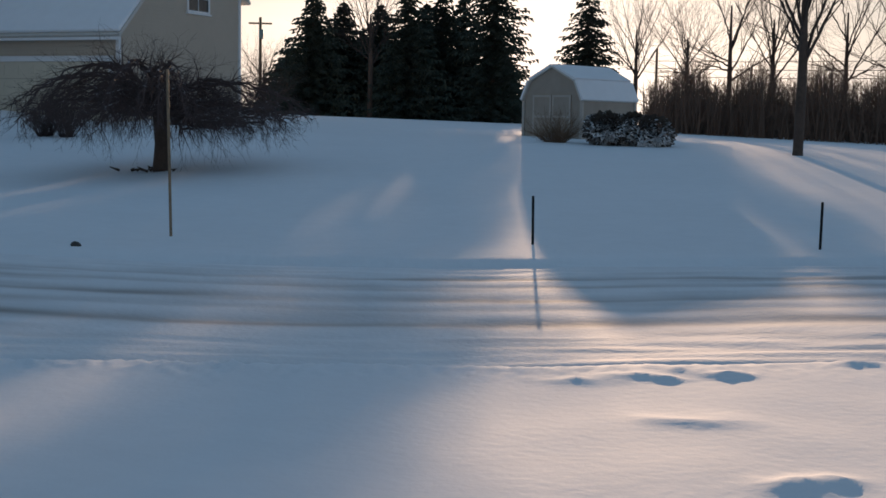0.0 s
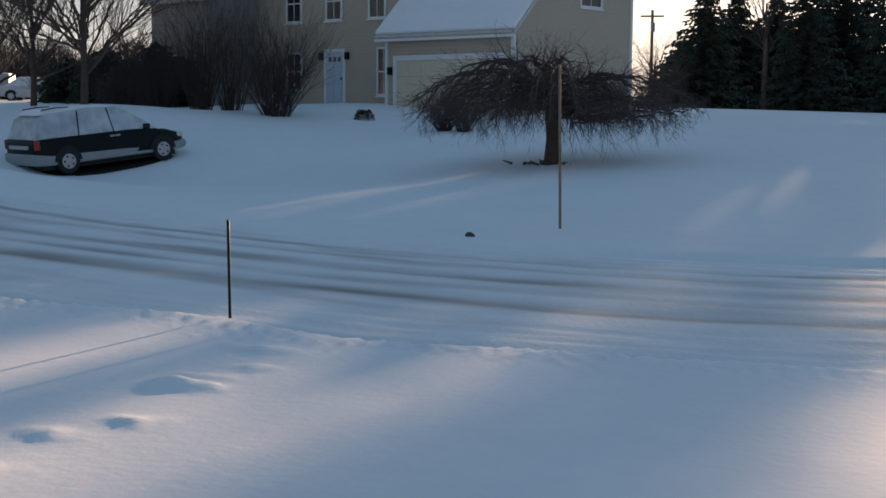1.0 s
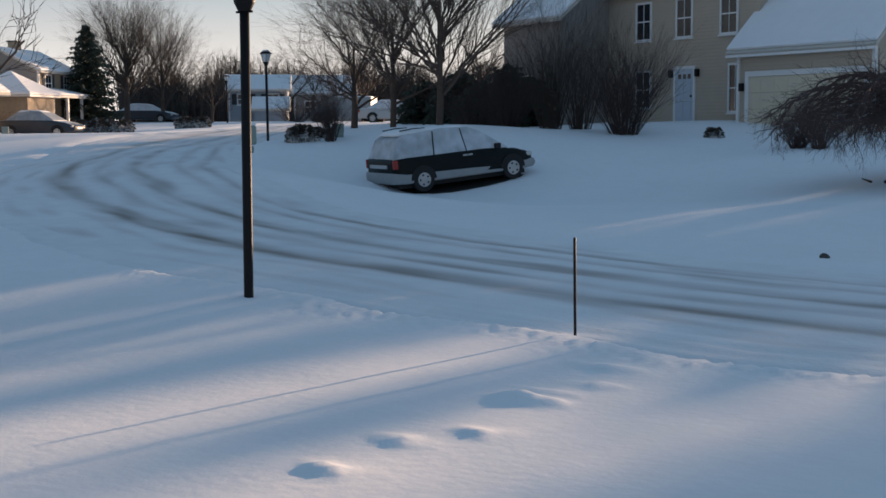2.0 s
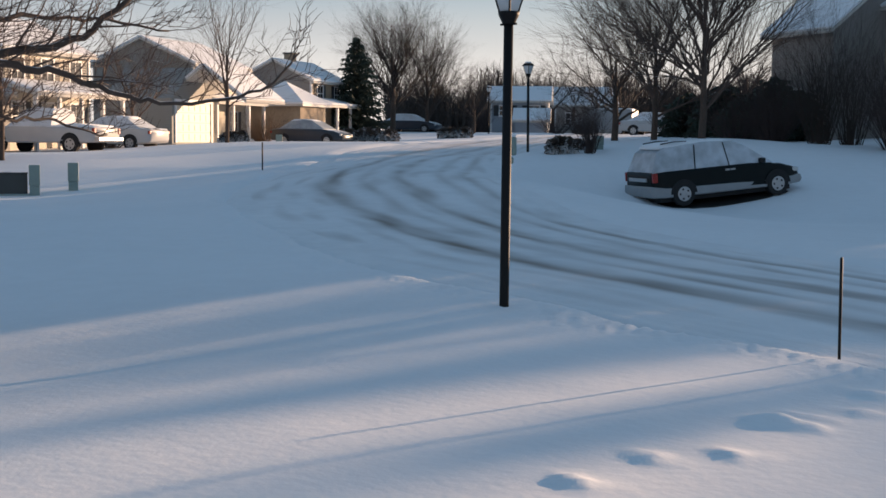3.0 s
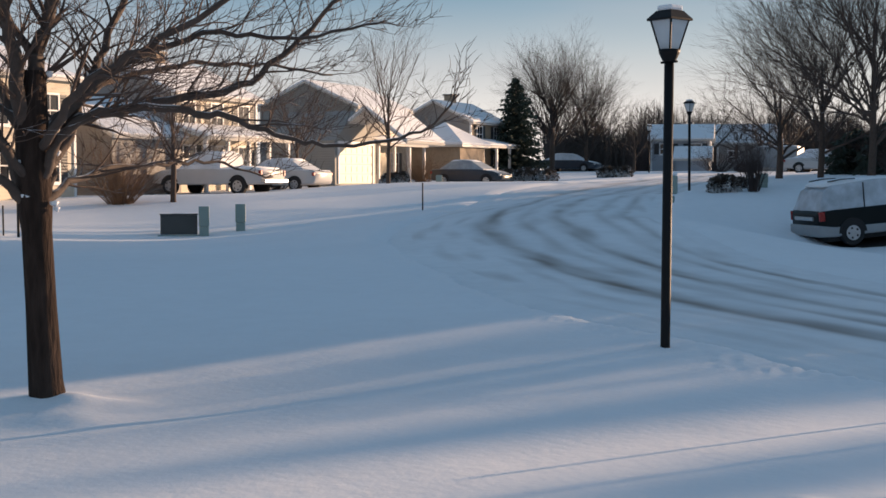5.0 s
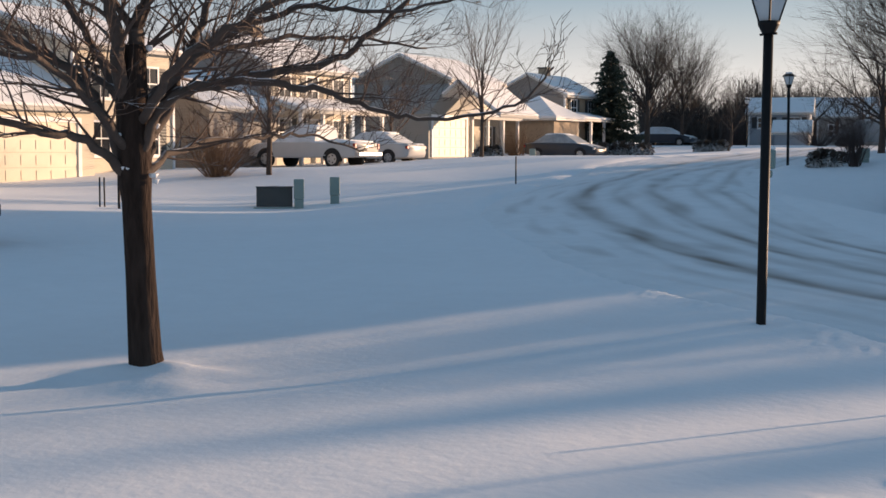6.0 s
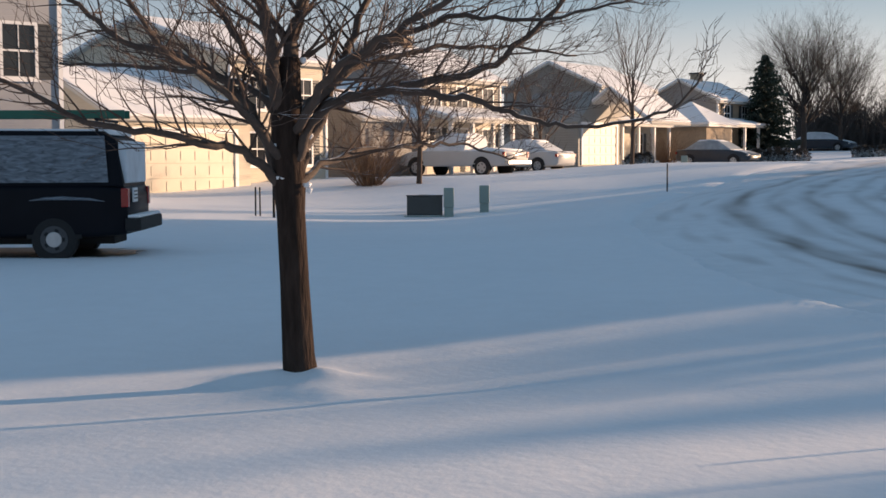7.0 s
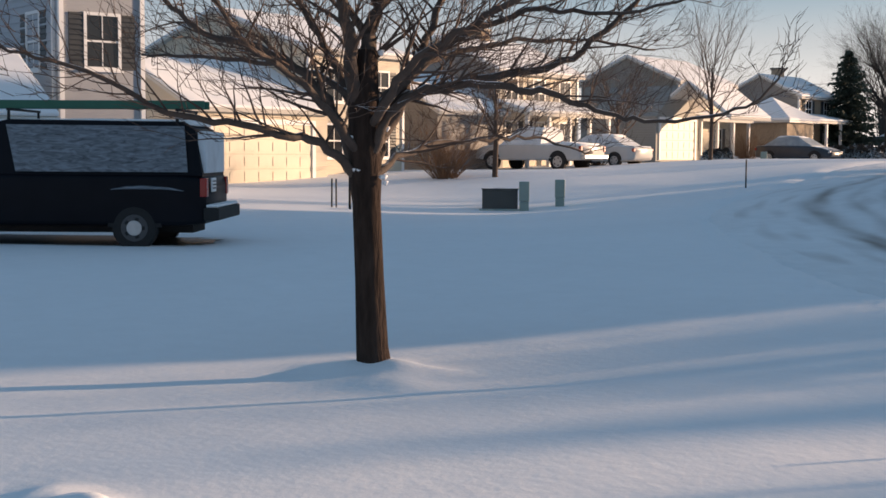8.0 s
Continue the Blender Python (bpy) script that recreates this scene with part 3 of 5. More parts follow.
def row_house(az, r, z, label, wall, gable, front_len, depth, eave, ridge, shutters=True, rows=((1.0, 0.9), (3.1, 0.9)), n=2, turn=115.5, bare=False):
    """A house of the far row: its near front corner stands at az, r; the front runs along x, the near gable is at x = 0."""
    p = polar(az, r)
    h = thing("house", pose(p.x, p.y, z, 0, 0, turn), label, "house", "houses along the street")
    bm = bmesh.new()
    prism(bm, 0, front_len, [(0, -1.2), (0, eave), (depth / 2, ridge), (depth, eave), (depth, -1.2)])
    part("wall", fix(bm), wall, h)
    # Near gable in its own material, so shade can be painted into its colour.
    bm = bmesh.new()
    prism(bm, -0.02, -0.002, [(0, -1.2), (0, eave), (depth / 2, ridge), (depth, eave), (depth, -1.2)])
    part("gable_wall", fix(bm), gable, h)
    gable_roof(h, 0, front_len, (0, eave), (depth / 2, ridge), (depth, eave), 0.3)
    corner_board(h, 0, 0, -0.5, eave)
    corner_board(h, front_len, 0, -0.5, eave)
    for zz, hh in rows:
        for k in range(n):
            window(h, ("f", 0), front_len * (k + 0.5) / n, zz, 0.85, hh * 1.3, shutters)
    return h


def wing(h, x0, x1, y0, y1, eave, ridge, wall, door=None, along=True):
    """A lower block in front of a house, ridge along the street or across it."""
    bm = bmesh.new()
    if along:
        ym = (y0 + y1) / 2
        prism(bm, x0, x1, [(y0, -1.2), (y0, eave), (ym, ridge), (y1, eave), (y1, -1.2)])
        part("garage_wall", fix(bm), wall, h)
        gable_roof(h, x0, x1, (y0, eave), (ym, ridge), (y1, eave), 0.25)
    else:
        xm = (x0 + x1) / 2
        prism(bm, -y1, -y0, [(x0, -1.2), (x0, eave), (xm, ridge), (x1, eave), (x1, -1.2)])
        ob = part("garage_wall", fix(bm), wall, h)
        ob.matrix_basis = Matrix(((0, 1, 0, 0), (-1, 0, 0, 0), (0, 0, 1, 0), (0, 0, 0, 1)))
        k0 = len(h.children)
        gable_roof(h, -y1, -y0, (x0, eave), (xm, ridge), (x1, eave), 0.25)
        for c in h.children[k0:]:
            c.matrix_basis = Matrix(((0, 1, 0, 0), (-1, 0, 0, 0), (0, 0, 1, 0), (0, 0, 0, 1)))
    if door:
        garage_door(h, ("f", y0), (x0 + x1) / 2, -0.05, door, 2.05)


def chimney(h, x, y, z):
    c = part("chimney", box(x - 0.35, x + 0.35, y - 0.3, y + 0.3, z - 1.5, z + 0.5, 0.03), BRICK, h)
    part("chimney_cap", box(x - 0.42, x + 0.42, y - 0.37, y + 0.37, z + 0.5, z + 0.58), SHUTTER, c)


h1 = row_house(81.6, 34, 0.1, "blue-grey two-storey house with snow on its low roof", PALE_SIDING, BLUE_SIDING, 2.2, 9.0, 6.6, 9.2, True, ((3.55, 1.0),), 1, turn=104)
wing(h1, -6.5, -1.4, -2.4, 2.5, 2.2, 3.7, BLUE_SIDING)
part("downspout", box(-0.12, -0.04, 0.25, 0.33, 2.5, 6.6, 0.01), WHITE, h1)
window(h1, ("l", -0.02), 1.7, 3.55, 0.8, 1.4, True)
h2 = row_house(71.1, 48, 0.45, "cream two-storey house with a sunlit garage front", TAN_SIDING, TAN_SIDING, 5.2, 10.2, 4.8, 6.5, True, ((0.9, 0.9), (3.0, 0.9)), 2)
wing(h2, -6.25, -0.05, -1.0, 5.9, 2.5, 4.2, TAN_SIDING, 4.6)


def porch(h, x0, x1, depth, low, high, posts):
    """A lean-to porch roof with snow on it and square posts."""
    roof = part("porch_roof", slope_slab(x0, x1, -depth, low, 0.0, high, 0.13), SOFFIT, h)
    part("snow_cover", soften(slope_slab(x0 + 0.02, x1 - 0.02, -depth + 0.02, low + 0.145, -0.02, high + 0.145, 0.12)), SNOW, roof)
    for k in range(posts):
        x = x0 + 0.2 + (x1 - x0 - 0.4) * k / (posts - 1)
        part("porch_column", box(x - 0.08, x + 0.08, -depth + 0.15, -depth + 0.31, -0.6, low + 0.04, 0.02), WHITE, h)


def hip_wing(h, x0, x1, y0, y1, eave, ridge, wall):
    """A low block under a hipped roof that carries snow."""
    part("garage_wall", box(x0, x1, y0, y1, -1.2, eave), wall, h)
    over, run = 0.3, min(x1 - x0, y1 - y0) / 2
    for name, lift, mat in (("hip_roof", 0.0, SOFFIT), ("snow_cover", 0.14, SNOW)):
        bm = bmesh.new()
        lo = [bm.verts.new((x, y, eave + lift - 0.1)) for x, y in ((x0 - over, y0 - over), (x1 + over, y0 - over), (x1 + over, y1 + over), (x0 - over, y1 + over))]
        mid = [bm.verts.new((v.co.x, v.co.y, eave + lift + 0.02)) for v in lo]
        xm = (x0 + x1) / 2
        top = [bm.verts.new((xm, y0 + run, ridge + lift)), bm.verts.new((xm, max(y1 - run, y0 + run + 0.2), ridge + lift))]
        for a in range(4):
            bm.faces.new((lo[a], lo[(a + 1) % 4], mid[(a + 1) % 4], mid[a]))
        bm.faces.new((mid[0], mid[1], top[0]))
        bm.faces.new((mid[1], mid[2], top[1], top[0]))
        bm.faces.new((mid[2], mid[3], top[1]))
        bm.faces.new((mid[3], mid[0], top[0], top[1]))
        bm.faces.new(lo[::-1])
        part(name, fix(bm), mat, h)


def lap_boards(h, mat, y0, y1, eave, ridge, x=-0.024, step=0.2, foot=0.2):
    """Lapped boards on a gable wall that faces -x, each one a piece of its own."""
    z = foot
    while z < ridge - 0.3:
        cut = max(0.0, z + step - eave) / (ridge - eave) * (y1 - y0) / 2
        bm = bmesh.new()
        a, b = y0 + 0.07 + cut, y1 - 0.07 - cut
        vs = [bm.verts.new(c) for c in ((x, a, z), (x - 0.03, a, z), (x - 0.006, a, z + step), (x, a, z + step), (x, b, z), (x - 0.03, b, z), (x - 0.006, b, z + step), (x, b, z + step))]
        for f in ((0, 1, 2, 3), (7, 6, 5, 4), (0, 4, 5, 1), (1, 5, 6, 2), (2, 6, 7, 3)):
            bm.faces.new([vs[q] for q in f])
        part("siding_board", fix(bm), mat, h)
        z += step


lap_boards(h1, BLUE_SIDING, 0, 9.0, 6.6, 9.2)
lap_boards(h2, TAN_SIDING, 0, 10.2, 4.8, 6.5, foot=2.4)
# Dark gable and wing tones on h3, h4 and h5 are painted shade.
h3 = row_house(62.8, 58, 0.95, "pale house with a columned front porch, sunlit", TAN_SIDING, TAUPE_AND_SHADE_SIDING, 6.4, 6.6, 4.25, 5.8, True, ((0.8, 0.9), (2.75, 0.9)), 3)
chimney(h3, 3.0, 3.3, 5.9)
wing(h3, -4.6, -0.05, -0.4, 5.6, 2.3, 3.9, TAUPE_AND_SHADE_SIDING)
porch(h3, -0.3, 6.7, 2.0, 2.2, 2.75, 5)
h4 = row_house(54.9, 72, 1.25, "pale house with a sunlit gabled garage", TAN_SIDING, SHADED_TAN_SIDING, 6.2, 6.3, 4.2, 5.6, True, ((0.5, 0.9), (2.6, 0.9)), 2)
wing(h4, -4.5, -0.05, -1.3, 2.8, 2.2, 3.85, SHADED_TAN_SIDING, 3.6, along=False)
porch(h4, 0.3, 6.4, 1.4, 2.05, 2.45, 4)
h5 = row_house(49.8, 84, 1.7, "grey and tan brick house with a hipped garage roof", BRICK, TAUPE_AND_SHADE_SIDING, 5.6, 5.2, 3.45, 4.75, True, ((0.5, 0.9), (2.2, 0.75)), 2)
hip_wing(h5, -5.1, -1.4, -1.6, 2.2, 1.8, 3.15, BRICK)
porch(h5, -1.3, 5.7, 1.6, 1.75, 2.15, 4)
chimney(h5, 2.4, 2.6, 4.85)
h6 = row_house(41.85, 100, 1.7, "blue-grey far house with dark shutters", BLUE_SIDING, BLUE_SIDING, 4.4, 6, 2.7, 3.8, True, ((1.65, 0.55),), 2, turn=38)
wing(h6, 2.0, 4.4, -2.2, 1.0, 1.2, 2.0, BLUE_SIDING)
h7 = row_house(39.0, 120, 1.9, "grey far house half hidden by trees", TAUPE_AND_SHADE_SIDING, TAUPE_AND_SHADE_SIDING, 5.5, 6, 2.8, 4.4, False, ((1.0, 0.8),), 2, turn=40)


# ---- the shed ----
def shed():
    p = polar(-6.11, 43)
    h = thing("shed", pose(p.x, p.y, gz(p.x, p.y) - 0.05, 0, 0, -44), "tan gambrel garden shed with double doors and snow on its roof", "shed")
    w, L = 2.5, 2.95
    prof = [(-w, -0.3), (-w, 1.30), (-w + 0.3, 1.95), (-w / 2, 2.42), (-0.3, 1.95), (0, 1.30), (0, -0.3)]
    bm = bmesh.new()
    a = [bm.verts.new((y, 0, z)) for y, z in prof]
    b = [bm.verts.new((y, L, z)) for y, z in prof]
    bm.faces.new(a)
    bm.faces.new(b[::-1])
    for i in range(len(prof)):
        j = (i + 1) % len(prof)
        bm.faces.new((a[i], b[i], b[j], a[j]))
    part("wall", fix(bm), SHED_WALL, h)
    for i in (1, 2, 3, 4):
        (y0, z0), (y1, z1) = prof[i], prof[i + 1]
        n = Vector((-(z1 - z0), y1 - y0)).normalized()
        for nm, lo, hi, mat, o in (("roof_panel", 0.005, 0.05, SOFFIT, 0.12), ("snow_cover", 0.055, 0.13, SNOW, 0.10)):
            bm = bmesh.new()
            pr = [(y0 + n.x * lo, z0 + n.y * lo), (y1 + n.x * lo, z1 + n.y * lo), (y1 + n.x * hi, z1 + n.y * hi), (y0 + n.x * hi, z0 + n.y * hi)]
            f = [bm.verts.new((y, -o, z)) for y, z in pr]
            g = [bm.verts.new((y, L + o, z)) for y, z in pr]
            bm.faces.new(f)
            bm.faces.new(g[::-1])
            for q in range(4):
                bm.faces.new((f[q], g[q], g[(q + 1) % 4], f[(q + 1) % 4]))
            part(nm, fix(bm), mat, h)
    for sg in (-1, 1):
        x = -w / 2 + sg * 0.42
        d = part("door", box(x - 0.4, x + 0.4, -0.04, 0.0, 0.05, 1.5), SHED_WALL, h)
        tr = bmesh.new()
        for q in (x - 0.4, x + 0.33):
            add_box(tr, q, q + 0.07, -0.06, -0.04, 0.05, 1.5)
        for zz in (0.05, 0.74, 1.43):
            add_box(tr, x - 0.33, x + 0.33, -0.06, -0.04, zz, zz + 0.07)
        part("door_trim", tr, SHED_TRIM, d)
    for x, y in ((0, 0), (0, L), (-w, 0)):
        part("corner_trim", box(x - 0.05, x + 0.05, y - 0.05, y + 0.05, 0, 1.3), SHED_TRIM, h)


SHED_TRIM = material("shed_trim", (0.44, 0.39, 0.34), 0.7, grain=4, vary=0.1)
SHED_WALL = material("shed_panel", (0.34, 0.29, 0.24), 0.75, grain=3, vary=0.12)
shed()


# ---- lamp posts ----
FROST = material("frosted_glass", (0.55, 0.58, 0.60), 0.35, grain=8, vary=0.12)


def lamp_post(az, r, height, lean=0.0, k=1.18):
    p = polar(az, r)
    height = height / k
    t = thing("lamp_post", pose(p.x, p.y, gz(p.x, p.y) - 0.05, 0, lean, 0) @ Matrix.Scale(k, 4), "black metal lamp post with a glass lantern and snow cap", "street lamp", "lamp posts")
    v, f = [], []
    tube(v, f, [Vector((0, 0, 0)), Vector((0, 0, height - 0.44))], [0.04, 0.04], 16)
    from_lists("pole", v, f, POST, t, smooth=True)
    z = height - 0.44
    part("cross_bar", box(-0.085, 0.085, -0.01, 0.01, z - 0.03, z - 0.012, 0.004), POST, t)
    v, f = [], []
    tube(v, f, [Vector((0, 0, z - 0.02)), Vector((0, 0, z + 0.05)), Vector((0, 0, z + 0.08))], [0.05, 0.085, 0.09], 16)
    from_lists("collar", v, f, POST, t, smooth=True)
    zb, zt, rb, rt = z + 0.08, z + 0.31, 0.078, 0.150
    lant = bmesh.new()
    corners = [(math.cos(math.pi / 4 + k * math.pi / 2), math.sin(math.pi / 4 + k * math.pi / 2)) for k in range(4)]
    for k in range(4):
        a, b = corners[k], corners[(k + 1) % 4]
        q = [lant.verts.new((c[0] * rr, c[1] * rr, zz)) for c, rr, zz in ((a, rb, zb), (b, rb, zb), (b, rt, zt), (a, rt, zt))]
        lant.faces.new(q)
    part("lantern_glass", lant, FROST, t, "frosted lantern panes")
    for c in corners:
        v, f = [], []
        tube(v, f, [Vector((c[0] * rb, c[1] * rb, zb)), Vector((c[0] * rt, c[1] * rt, zt))], [0.009, 0.009], 6)
        from_lists("lantern_bar", v, f, POST, t)
    roof = bmesh.new()
    lo = [roof.verts.new((c[0] * 0.185, c[1] * 0.185, zt)) for c in corners]
    mi = [roof.verts.new((c[0] * 0.185, c[1] * 0.185, zt + 0.015)) for c in corners]
    hi = [roof.verts.new((c[0] * 0.11, c[1] * 0.11, zt + 0.08)) for c in corners]
    for A, B in ((lo, mi), (mi, hi)):
        for k in range(4):
            roof.faces.new((A[k], A[(k + 1) % 4], B[(k + 1) % 4], B[k]))
    roof.faces.new(lo[::-1])
    roof.faces.new(hi)
    cap = part("lantern_roof", roof, POST, t)
    sn = bmesh.new()
    add_box(sn, -0.075, 0.075, -0.075, 0.075, zt + 0.08, zt + 0.125, 0.018)
    part("snow_cap", sn, SNOW, cap)


lamp_post(41.17, 12.58, 3.34, 0.3)
lamp_post(40.2, 46, 3.33, -0.6)
lamp_post(41.95, 88, 3.3)


# ---- marker stakes, mailbox, utility boxes ----
STAKE_GROUP = "driveway marker stakes"


def stake(az, r, h, mat, label, lean=(0, 0), rad=0.012):
    p = polar(az, r)
    v, f = [], []
    tube(v, f, [Vector((0, 0, -0.15)), Vector((0, 0, h * 0.5)), Vector((0, 0, h - 0.01)), Vector((0, 0, h))], [rad, rad, rad, rad * 0.6], 8)
    ob = from_lists("marker_stake", v, f, mat, smooth=True)
    ob.matrix_world = pose(p.x, p.y, gz(p.x, p.y), lean[0], lean[1], 0)
    tagged(ob, label, "stake", STAKE_GROUP)


WOODPOLE = material("weathered_wood", (0.24, 0.17, 0.11), 0.85, grain=12, vary=0.3)
stake(26.6, 11.17, 0.87, POST, "thin black marker stake in the snow bank", (0, -0.6), 0.013)
stake(-4.1, 18.95, 0.72, POST, "thin black marker stake beside the street", (0, -0.8), 0.02)
stake(-16.5, 19.45, 0.69, POST, "thin black marker stake beside the street", (0, 0.5), 0.02)
stake(11.9, 19.53, 2.47, WOODPOLE, "tall weathered wooden pole beside the street", (0, -1.0), 0.022)
stake(51.93, 42, 0.9, POST, "thin dark marker stake at the road bend", (0, 0), 0.025)
stake(70.1, 36, 0.8, POST, "thin dark stake beside a driveway", (0, 1), 0.022)
stake(69.9, 36, 0.8, POST, "thin dark stake beside a driveway", (0, -1), 0.022)
stake(69.3, 35.6, 0.95, POST, "dark post beside a driveway", (0, 0), 0.035)
BOXGREEN = snowy(material("grey_green_enamel", (0.22, 0.29, 0.27), 0.5, grain=3, vary=0.1), 0.9, 1.0, 2, 0.6)
BOXDARK = snowy(material("dark_green_enamel", (0.045, 0.05, 0.05), 0.5, grain=3, vary=0.15), 0.9, 1.0, 2, 0.6)


def pedestal(az, r, h, w=0.27):
    p = polar(az, r)
    t = thing("utility_pedestal", pose(p.x, p.y, gz(p.x, p.y) - 0.05, 0, 0, az), "grey-green utility pedestal standing in snow", "utility box", "utility pedestals")
    part("base", box(-w / 2, w / 2, -w / 2, w / 2, 0, h * 0.35, 0.015), BOXGREEN, t)
    part("hood", box(-w / 2 - 0.015, w / 2 + 0.015, -w / 2 - 0.015, w / 2 + 0.015, h * 0.35, h, 0.03), BOXGREEN, t)


pedestal(61.55, 37.5, 0.9)
pedestal(59.97, 38.6, 0.85)
pedestal(51.2, 66, 0.6, 0.3)
pedestal(37.08, 43, 0.5, 0.3)
pt = polar(62.62, 38)
tb = thing("transformer_box", pose(pt.x, pt.y, gz(pt.x, pt.y) - 0.08, 0, 0, 62), "dark green transformer box on a pad in the snow", "utility box")
part("pad", box(-0.6, 0.66, -0.5, 0.5, 0.0, 0.1, 0.02), BOXGREEN, tb)
part("cabinet", box(-0.52, 0.52, -0.42, 0.42, 0.1, 0.66, 0.02), BOXDARK, tb)
part("lid", box(-0.54, 0.54, -0.45, 0.45, 0.66, 0.70, 0.012), BOXDARK, tb)
part("notice", box(0.525, 0.53, -0.25, -0.05, 0.35, 0.55), WHITE, tb)

mp = polar(41.0, 33)
mb = thing("mailbox", pose(mp.x, mp.y, gz(mp.x, mp.y) - 0.03, 0, 0, 40), "grey mailbox on a post with snow on top", "mailbox")
part("post", box(-0.04, 0.04, -0.04, 0.04, 0, 0.62), BOXGREEN, mb)
part("box", box(-0.17, 0.17, -0.26, 0.26, 0.62, 1.1, 0.05), BOXGREEN, mb)
part("newspaper_tube", box(-0.1, 0.1, -0.22, 0.22, 0.40, 0.58, 0.05), BOXGREEN, mb)
part("snow_cap", box(-0.16, 0.16, -0.25, 0.25, 1.1, 1.17, 0.03), SNOW, mb)


# ---- bare trees and shrubs ----
def spawn(v, f, pts, radii, rnd, count, length, level, levels, kids, droop, spread, start=0.25, up=0.15, r_k=0.45, r_min=0.004):
    n = len(pts) - 1
    for k in range(count):
        q = start + (1 - start) * (k + rnd.random()) / count
        i = min(int(q * n), n - 1)
        p = pts[i].lerp(pts[i + 1], q * n - i)
        axis = (pts[i + 1] - pts[i]).normalized()
        side = axis.cross(Vector((rnd.uniform(-1, 1), rnd.uniform(-1, 1), rnd.uniform(-1, 1)))).normalized()
        d = axis * rnd.uniform(0.5, 1.1) + side * spread + Vector((0, 0, up))
        if not droop and d.z < -0.2:
            d.z = -0.5 * d.z
        limb(v, f, p, d, length * (1.15 - 0.6 * q) * rnd.uniform(0.6, 1.25), max(radii[i] * r_k, r_min), rnd, level, levels, droop, 0.42, 6, kids, 0.3, spread)


def bough(v, f, points, r0, r1, sides=9, wobble=0.0, rnd=None):
    pts = catmull([Vector(p) for p in points], 6)
    if wobble:
        pts = [p + Vector((rnd.uniform(-1, 1), rnd.uniform(-1, 1), rnd.uniform(-1, 1))) * wobble if 0 < i else p for i, p in enumerate(pts)]
    n = len(pts)
    radii = [r0 + (r1 - r0) * (i / (n - 1)) ** 0.8 for i in range(n)]
    tube(v, f, pts, radii, sides)
    return pts, radii


def street_tree():
    rnd = random.Random(5)
    p = polar(68.3, 10.68)
    t = thing("street_tree", pose(p.x, p.y, -0.42, 0, 0, 68.3) @ Matrix.Scale(1.2, 4), "bare street tree with brown bark and snow in its forks", "tree")
    v, f = [], []
    tube(v, f, [Vector(q) for q in ((0.03, 0, -0.2), (0.02, 0, 0.05), (0.0, 0, 0.25), (-0.02, 0, 0.75), (-0.04, 0, 1.25), (-0.05, 0, 1.45), (-0.06, 0.02, 1.9), (-0.05, 0.03, 2.3))],
         [0.16, 0.128, 0.112, 0.1, 0.098, 0.115, 0.108, 0.085], 16)
    from_lists("trunk", v, f, TRUNKBARK, t, "ridged brown trunk", smooth=True)
